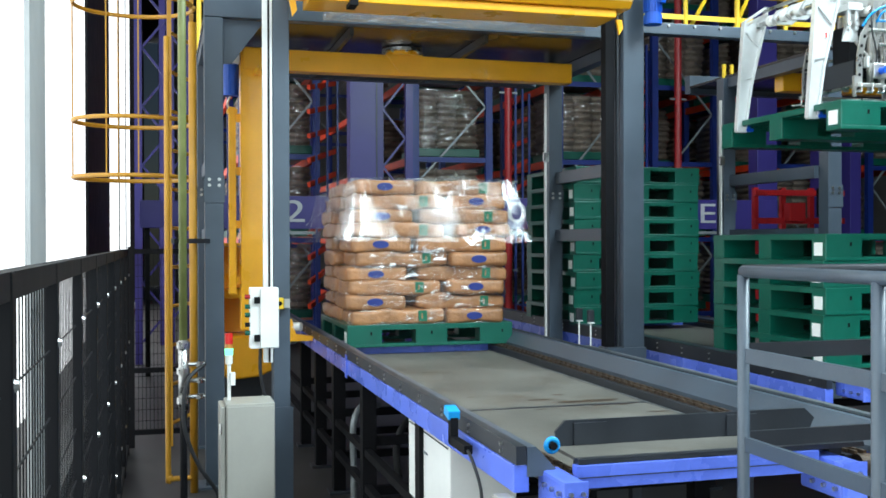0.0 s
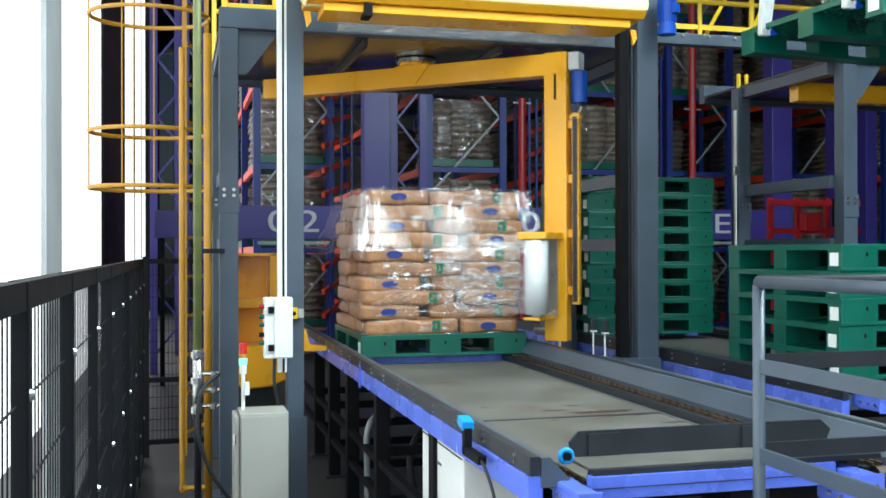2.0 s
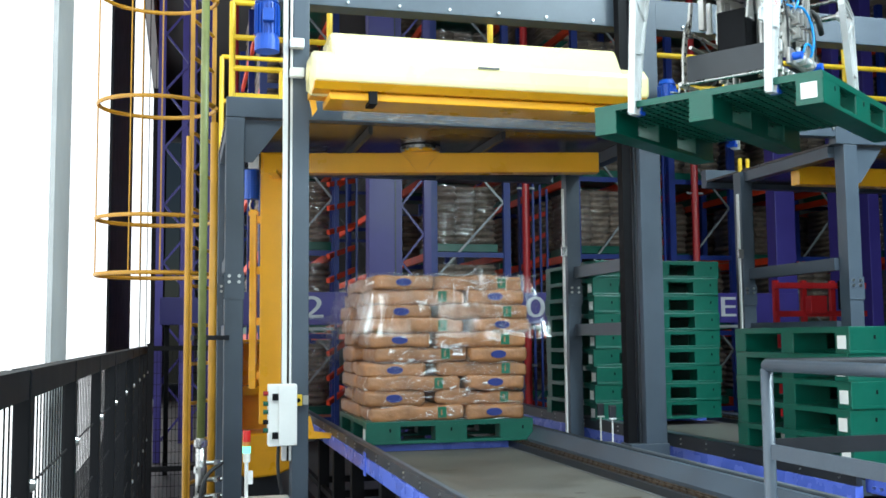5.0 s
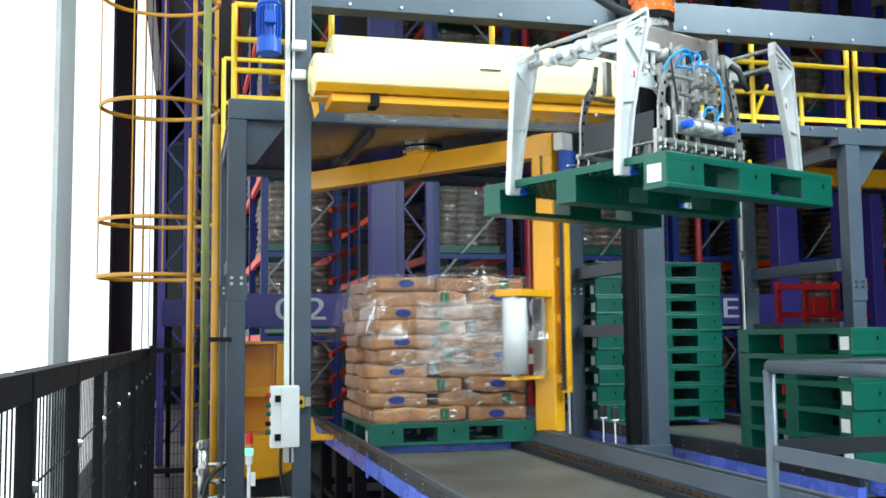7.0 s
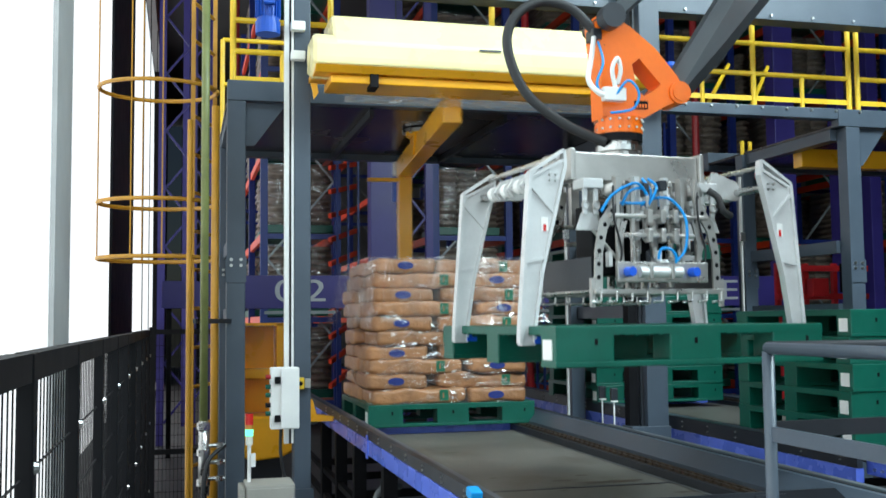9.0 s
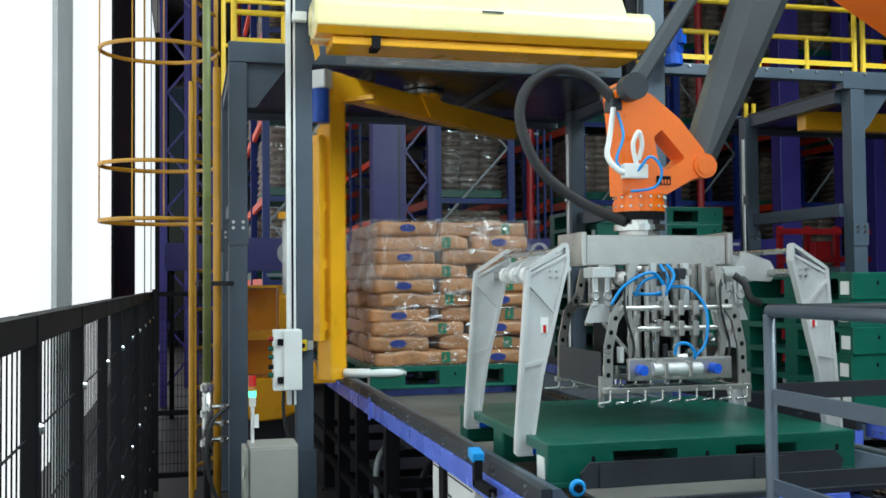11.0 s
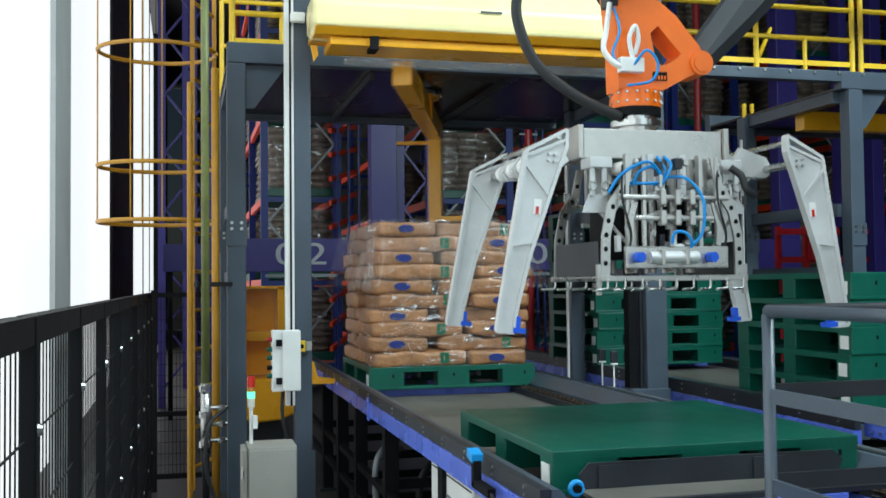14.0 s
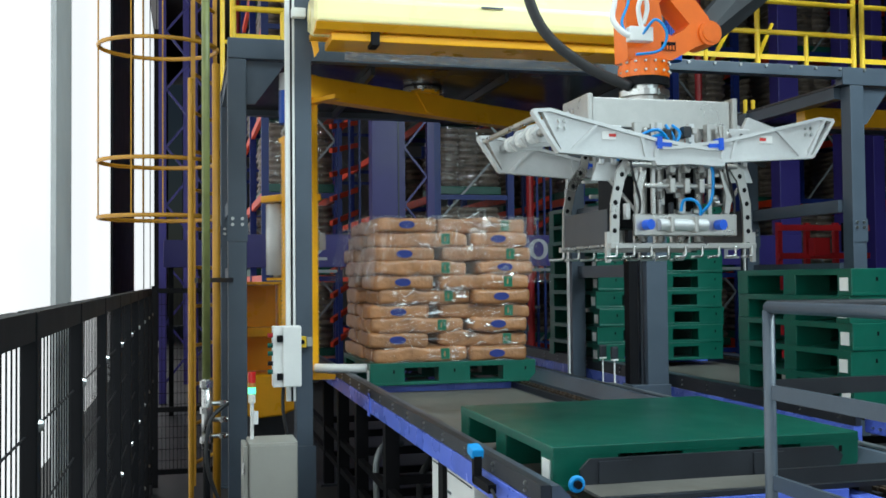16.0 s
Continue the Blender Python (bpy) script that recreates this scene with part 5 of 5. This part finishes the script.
for y in (5.55, 5.75):
    po = thing("stop_light_post", pose(2.835, y + 0.9, 0.83), "slim white post with a dark reflector head", "post")
    part("stem", bm_rod(bmesh.new(), (0, 0, -0.83), (0, 0, 0.27), 0.006, 8), WHITE, po)
    part("head", box((0, 0, 0.31), (0.05, 0.03, 0.085), None, 0.01), DARK_STEEL, po)
    part("collar", box((0, -0.005, 0.262), (0.042, 0.03, 0.010)), WHITE, po)
bx = thing("drive_cabinet", pose(1.10, 3.88, 0), "white drive cabinet standing under the conveyor", "cabinet")
part("body", span(0, 0.28, 0, 0.70, 0.03, 0.845, 0.006), WHITE, bx)
part("door_line", span(-0.003, -0.0005, 0.02, 0.68, 0.82, 0.825), BLACK, bx)
part("marking", span(-0.003, -0.0005, 0.35, 0.50, 0.73, 0.74), GREY_STEEL, bx)
part("plinth", span(0.01, 0.27, 0.01, 0.69, 0, 0.03), BLACK, bx)
bx2 = copy_thing(bx, pose(2.35, 2.55, -0.12, 0, 0, 90))
hp = thing("drain_hose", pose(1.12, 6.1, 0), "grey bent flexible conduit under the conveyor", "conduit")
part("conduit", bm_tube(bmesh.new(), spline([(0.2, 0.2, 0.62), (0.08, 0.1, 0.64), (0.0, 0, 0.55), (0, 0, 0.3), (0.0, 0, 0.03)], 8), 0.02, 8), SKIRT, hp)
hp2 = thing("cable_loop", pose(1.3, 5.7, 0), "black cable loop under the conveyor", "cable")
part("cable", bm_tube(bmesh.new(), spline([(0.3, 0.3, 0.62), (0.12, 0.1, 0.63), (0.0, 0, 0.5), (0.02, 0, 0.25), (0.1, 0, 0.03)], 8), 0.022, 8), RUBBER, hp2)


# ---- pallet racks at the back ----
LEVELS = (0.42, 1.68, 2.95, 4.23, 5.52, 6.8)


def rack_load_mesh(seed):
    b = bmesh.new()
    r = random.Random(seed)
    for k in range(9):
        for i in range(3):
            bm_box(b, ((i - 1) * 0.335 + r.uniform(-.015, .015), r.uniform(-.02, .02), 0.055 + k * 0.104), (0.345, 1.02 + r.uniform(-.05, .04), 0.098), Matrix.Rotation(radians(r.uniform(-1.5, 1.5)), 4, "Z"), 0.0)
    es = list(b.edges)
    bmesh.ops.bevel(b, geom=es, offset=0.03, segments=2, affect="EDGES")
    return mesh_of("sack_load", b, RACK_LOAD, True)


LOADS = [rack_load_mesh(s) for s in range(3)]
SLAB = mesh_of("pallet", box((0, 0, -0.07), (1.04, 1.1, 0.13), None, 0.01), GREEN)
SHROUD = film_shell("film", 0.535, 0.535, -0.02, 0.96, 0.03, FILM, 1.0, None, 48, 12)


def rack(x0, x1, seed):
    r = random.Random(seed)
    k = thing("pallet_rack", pose(x0, 15.5, 0), "blue pallet rack with orange-red beams and grey bracing", "rack", "pallet racks")
    w = x1 - x0
    ups = mesh_of("upright", span(-0.055, 0.055, -0.05, 0.05, 0, 7.6), RACK_BLUE)
    beam = mesh_of("beam", span(-0.03, 0.03, 0.05, 2.75, -0.06, 0.06), RACK_RED)
    cross = mesh_of("cross_tie", span(0.055, w - 0.055, -0.02, 0.02, -0.04, 0.04), RACK_BLUE)
    braces = [mesh_of("brace", bm_bar(bmesh.new(), (a, 0, 0), (c, 0, 1.2), 0.03, 0.03, (0, 1, 0)), SKIRT) for a, c in ((0.05, w - 0.05), (w - 0.05, 0.05))]
    for j in range(5):
        for x in (0, w):
            part("upright", ups, None, k, at=pose(x, j * 2.8, 0))
        for q in range(6):
            part("brace", braces[q % 2], None, k, at=pose(0, j * 2.8, 0.2 + 1.2 * q))
        for z in LEVELS:
            part("cross_tie", cross, None, k, at=pose(0, j * 2.8, z))
            if j < 4:
                for x in (0, w):
                    part("beam", beam, None, k, at=pose(x, j * 2.8, z))
    for j in range(2):
        for z in LEVELS:
            for m in range(2):
                if r.random() < 0.86:
                    o = thing("wrapped_load", pose(x0 + w / 2, 16.25 + j * 2.8 + m * 1.25, z + 0.20), "film-wrapped pallet load of brown sacks in the rack", "pallet load", "stored loads")
                    tagged(part("sack_load", LOADS[r.randrange(3)], None, o), kind="stuff")
                    part("pallet", SLAB, None, o)
                    if j == 0 and m == 0:
                        part("film", SHROUD, None, o)


for i, (a, c) in enumerate(((1.17, 2.28), (3.84, 5.05), (6.26, 7.35), (7.97, 9.1), (10.1, 11.2), (12.2, 13.3))):
    rack(a, c, i)
# sloping red lane stops seen between the racks
for x, y, z0, n, w in ((2.10, 15.0, 0.7, 13, 0.62), (5.3, 15.2, 1.7, 6, 0.75), (7.5, 15.0, 2.4, 6, 0.75)):
    ln = thing("flow_lane", pose(x, y, z0), "orange-red sloping flow lane beside a rack", "flow lane")
    for k in range(n):
        part("lane_rail", bm_bar(bmesh.new(), (0, 0, k * 0.36), (w, 1.2, k * 0.36 + 0.26), 0.05, 0.07), RACK_RED, ln)
    for u in (0.12, 0.5, 0.88):
        part("lane_post", bm_bar(bmesh.new(), (w * u + 0.06, 1.2 * u, -z0), (w * u + 0.06, 1.2 * u, n * 0.36 + 0.3), 0.035, 0.035, (1, 0, 0)), RACK_BLUE, ln)

# stacker-crane masts in the aisles
for x, y, w in ((2.62, 13.6, 0.36), (8.55, 13.2, 0.33), (9.79, 13.6, 0.14), (10.6, 13.9, 0.2)):
    cm = thing("crane_mast", pose(x, y, 0), "purple steel stacker-crane mast in a rack aisle", "crane mast")
    part("mast_tube", span(-w / 2, w / 2, -0.12, 0.12, 0, 8.4, 0.01), PURPLE, cm)
    part("mast_rail", span(w / 2 + 0.002, w / 2 + 0.03, -0.05, 0.05, 0, 8.4), DARK_STEEL, cm)
    part("base", span(-w / 2 - 0.1, w / 2 + 0.1, -0.2, 0.2, 0, 0.3), PURPLE, cm)
ct = thing("crane_lattice", pose(2.93, 13.9, 0), "purple lattice tower of a stacker crane", "crane mast")
for x in (0, 0.42):
    part("chord", span(x - 0.05, x + 0.05, -0.05, 0.05, 0, 8.4), PURPLE, ct)
br = bmesh.new()
for k in range(10):
    bm_bar(br, (0.05, 0, 0.3 + k * 0.8), (0.37, 0, 0.7 + k * 0.8), 0.03, 0.03, (0, 1, 0))
    bm_bar(br, (0.37, 0, 0.7 + k * 0.8), (0.05, 0, 1.1 + k * 0.8), 0.03, 0.03, (0, 1, 0))
part("lattice", br, PURPLE, ct)
# lattice copies stand in for rack bracing near the side wall
copy_thing(ct, pose(-0.30, 14.4, 0))
copy_thing(ct, pose(0.02, 17.0, 0))
# red sprinkler risers
for x in (0.72, 5.28, 8.25):
    sp = thing("sprinkler_riser", pose(x, 15.2, 0), "dark red vertical sprinkler pipe", "pipe")
    part("pipe", bm_rod(bmesh.new(), (0, 0, 0), (0, 0, 8.5), 0.06, 14), PIPE_RED, sp)
    for z in (1.2, 2.6, 4.0):
        part("clamp", box((0, 0, z), (0.30, 0.03, 0.03)), SKIRT, sp)
# aisle signs
for x, text, off in ((1.44, "02", 0), (4.97, "0", -0.35), (7.7, "E", -0.2)):
    sg = thing("aisle_sign", pose(x, 13.0, 2.03), "purple aisle sign panel with white characters", "sign")
    part("panel", box((0, 0, 0), (1.9, 0.06, 0.42), None, 0.006), PURPLE, sg)
    for k, ch in enumerate(text):
        lettering("character", ch, 0.40, DIMMED_WHITE, sg, pose(off + (k - (len(text) - 1) / 2) * 0.38, -0.036, 0, 90, 0, 0) @ Matrix.Diagonal((1.5, 1.0, 1, 1)))
    part("bracket", span(-0.8, -0.74, 0, 0.06, -2.03, -0.21), BLACK, sg)
    part("bracket", span(0.74, 0.8, 0, 0.06, -2.03, -0.21), BLACK, sg)
    part("small_print", box((0, -0.01, -0.26), (0.9, 0.02, 0.04)), SKIRT, sg, "illegible line of print")
sg = thing("aisle_sign", pose(0.10, 13.0, 2.0), "blank-looking purple aisle sign panel beside the side wall", "sign")
part("panel", box((0, 0, 0), (0.72, 0.06, 0.34), None, 0.006), PURPLE, sg)
part("bracket", span(-0.3, -0.24, 0.031, 0.06, -2.0, -0.16), BLACK, sg)
part("bracket", span(0.24, 0.3, 0.031, 0.06, -2.0, -0.16), BLACK, sg)
# red transfer carriage behind the second conveyor
rc = thing("transfer_carriage", pose(6.9, 10.8, 0), "red steel transfer carriage frame behind the second conveyor", "carriage")
for z in (1.86, 2.20):
    part("rail", span(0, 1.25, 0, 0.06, z, z + 0.07), CARRIAGE_RED, rc)
for x in (0.02, 0.40, 0.80, 1.15):
    part("post", span(x, x + 0.06, 0.065, 0.12, 0, 2.3), CARRIAGE_RED, rc)
part("drive", box((0.5, -0.06, 2.0), (0.22, 0.12, 0.22), None, 0.01), CARRIAGE_RED, rc)
part("control", box((0.95, -0.05, 2.12), (0.22, 0.1, 0.35), None, 0.01), BLACK, rc)


# ---- everything that moves ----
def motions():
    # the wrapping arm turns steadily; its film carriage climbs
    walk(arm, [(0.5 * k, pose(*PIVOT, 0, 0, 181.0 + 69.32 * 0.5 * k)) for k in range(33)])
    walk(carriage, [(t, pose(0, 0, z - PIVOT[2])) for t, z in ((0, 1.40), (1.5, 1.44), (2.5, 1.49), (6.3, 1.63), (7, 1.66), (11, 1.84), (12, 1.88), (16, 1.95))])
    walk(spare_arm, [(0, pose(6.60, 7.75, 3.165)), (16, pose(6.60, 7.75, 3.165))])
    # the gripper brings a pallet, sets it down, rises and folds its arms
    held = [(0, 4.03, 5.16, 2.39, -0.6), (0.5, 4.03, 5.08, 2.58, -0.8), (1, 4.04, 5.02, 2.8, -1), (1.5, 4.07, 5.05, 2.96, 0.5), (2, 4.05, 5.1, 3.02, 4.5), (2.5, 3.93, 5.09, 3.015, 11.5), (3, 3.79, 5.12, 3.02, 22), (3.5, 3.6, 5.07, 3.015, 32), (3.7, 3.53, 5.05, 3, 34.5), (4.7, 3.08, 4.88, 2.9, 37), (5.8, 2.65, 4.72, 2.72, 32.7), (6.2, 2.51, 4.7, 2.64, 30), (6.5, 2.41, 4.66, 2.56, 26.9), (7, 2.25, 4.58, 2.42, 22.5), (7.5, 2.1, 4.49, 2.265, 18.6), (8, 1.98, 4.41, 2.105, 15), (8.2, 1.945, 4.375, 2.03, 13.2), (9.2, 1.843, 4.11, 1.529, 4), (10.3, 1.806, 3.92, 1.18, -0.6), (10.5, 1.806, 3.915, 1.132, -0.6), (10.75, 1.806, 3.908, 1.113, -0.6), (11, 1.806, 3.9, 1.095, -0.6)]
    down = [(11.5, 1.804, 3.89, 1.076, -0.3), (12, 1.8, 3.89, 1.075, 0), (12.5, 1.8, 3.89, 1.075, 0)]
    up = [(12.75, 1.8, 3.89, 1.084, 0), (13, 1.8, 3.89, 1.155, 0), (13.25, 1.8, 3.89, 1.258, 0), (13.5, 1.8, 3.89, 1.357, 0), (13.75, 1.8, 3.89, 1.444, 0), (14, 1.8, 3.89, 1.526, 0), (14.25, 1.799, 3.89, 1.566, 0), (14.5, 1.799, 3.89, 1.575, 0), (15, 1.799, 3.89, 1.575, 0), (15.5, 1.799, 3.89, 1.573, 0), (15.75, 1.818, 3.89, 1.597, 0), (16, 1.836, 3.89, 1.636, 0)]
    still = (1.815, 3.89, ZB + HP)
    walk(carried_pallet, [(t, pose(x, y, z, 0, 0, a)) for t, x, y, z, a in held + down] + [(13, pose(*still)), (16, pose(*still))])
    tool = held + down + up
    walk(grip, [(t, pose(x, y, z, 0, 0, a)) for t, x, y, z, a in tool])
    opening = ((0, 0), (11.2, 0), (12.0, 3), (12.5, 4), (13.5, 6), (14.6, 6), (14.8, 1), (14.9, -14), (15.0, -31), (15.1, -49), (15.2, -65), (15.3, -79), (15.4, -87), (15.5, -90), (16, -91))
    walk(arm_l, [(t, pose(-0.485, 0, 0.585, 0, a, 0)) for t, a in opening])
    walk(arm_r, [(t, pose(0.55, 0, 0.585, 0, -a + (1.5 if 11.5 < t < 14.7 else 0), 0)) for t, a in opening])
    # the film sheet's flaps hang out at first and are wrapped in turn by turn
    for k, h in enumerate(FLAPS):
        a = radians(90 * k)
        x, y = 0.615 * math.sin(a), -0.615 * math.cos(a)
        turn = lambda f: Matrix.Translation((x, y, 1.02)) @ Matrix.Rotation(a, 4, "Z") @ Matrix.Rotation(radians(f), 4, "X")
        walk(h, [(t, turn(f)) for t, f in ((0, -9), (3.7, -9), (5.8, -6), (8.2, -3), (10.3, 4), (16, 5))])
    base = Vector((5.2, 1.2, 0))
    lean = ((0, 56), (8.2, 50), (9.2, 34), (10.3, 24), (12.5, 21.6), (13.1, 26), (13.5, 33), (13.9, 41), (14.3, 45), (16, 47))
    lt, la = [q[0] for q in lean], [q[1] for q in lean]
    wr, al, rl, fa = [], [], [], []
    for t, x, y, z, a in tool:
        o = Vector((x + 0.024, y, z + 0.799)) - base
        f = float(np.interp(t, lt, la))
        wr.append((t, pose(*o)))
        al.append((t, pose(o.x + 0.27, o.y + 0.02, o.z + 0.236, 0, f, 0)))
        rl.append((t, pose(o.x - 0.086, o.y - 0.14, o.z + 0.538, 0, f + 11, 0)))
        fa.append((t, pose(o.x + 0.74, o.y - 0.55, o.z + 0.99, 0, 117, 0)))
    walk(wrist, wr)
    walk(arm_link, al)
    walk(rod_link, rl)
    walk(forearm, fa)


motions()
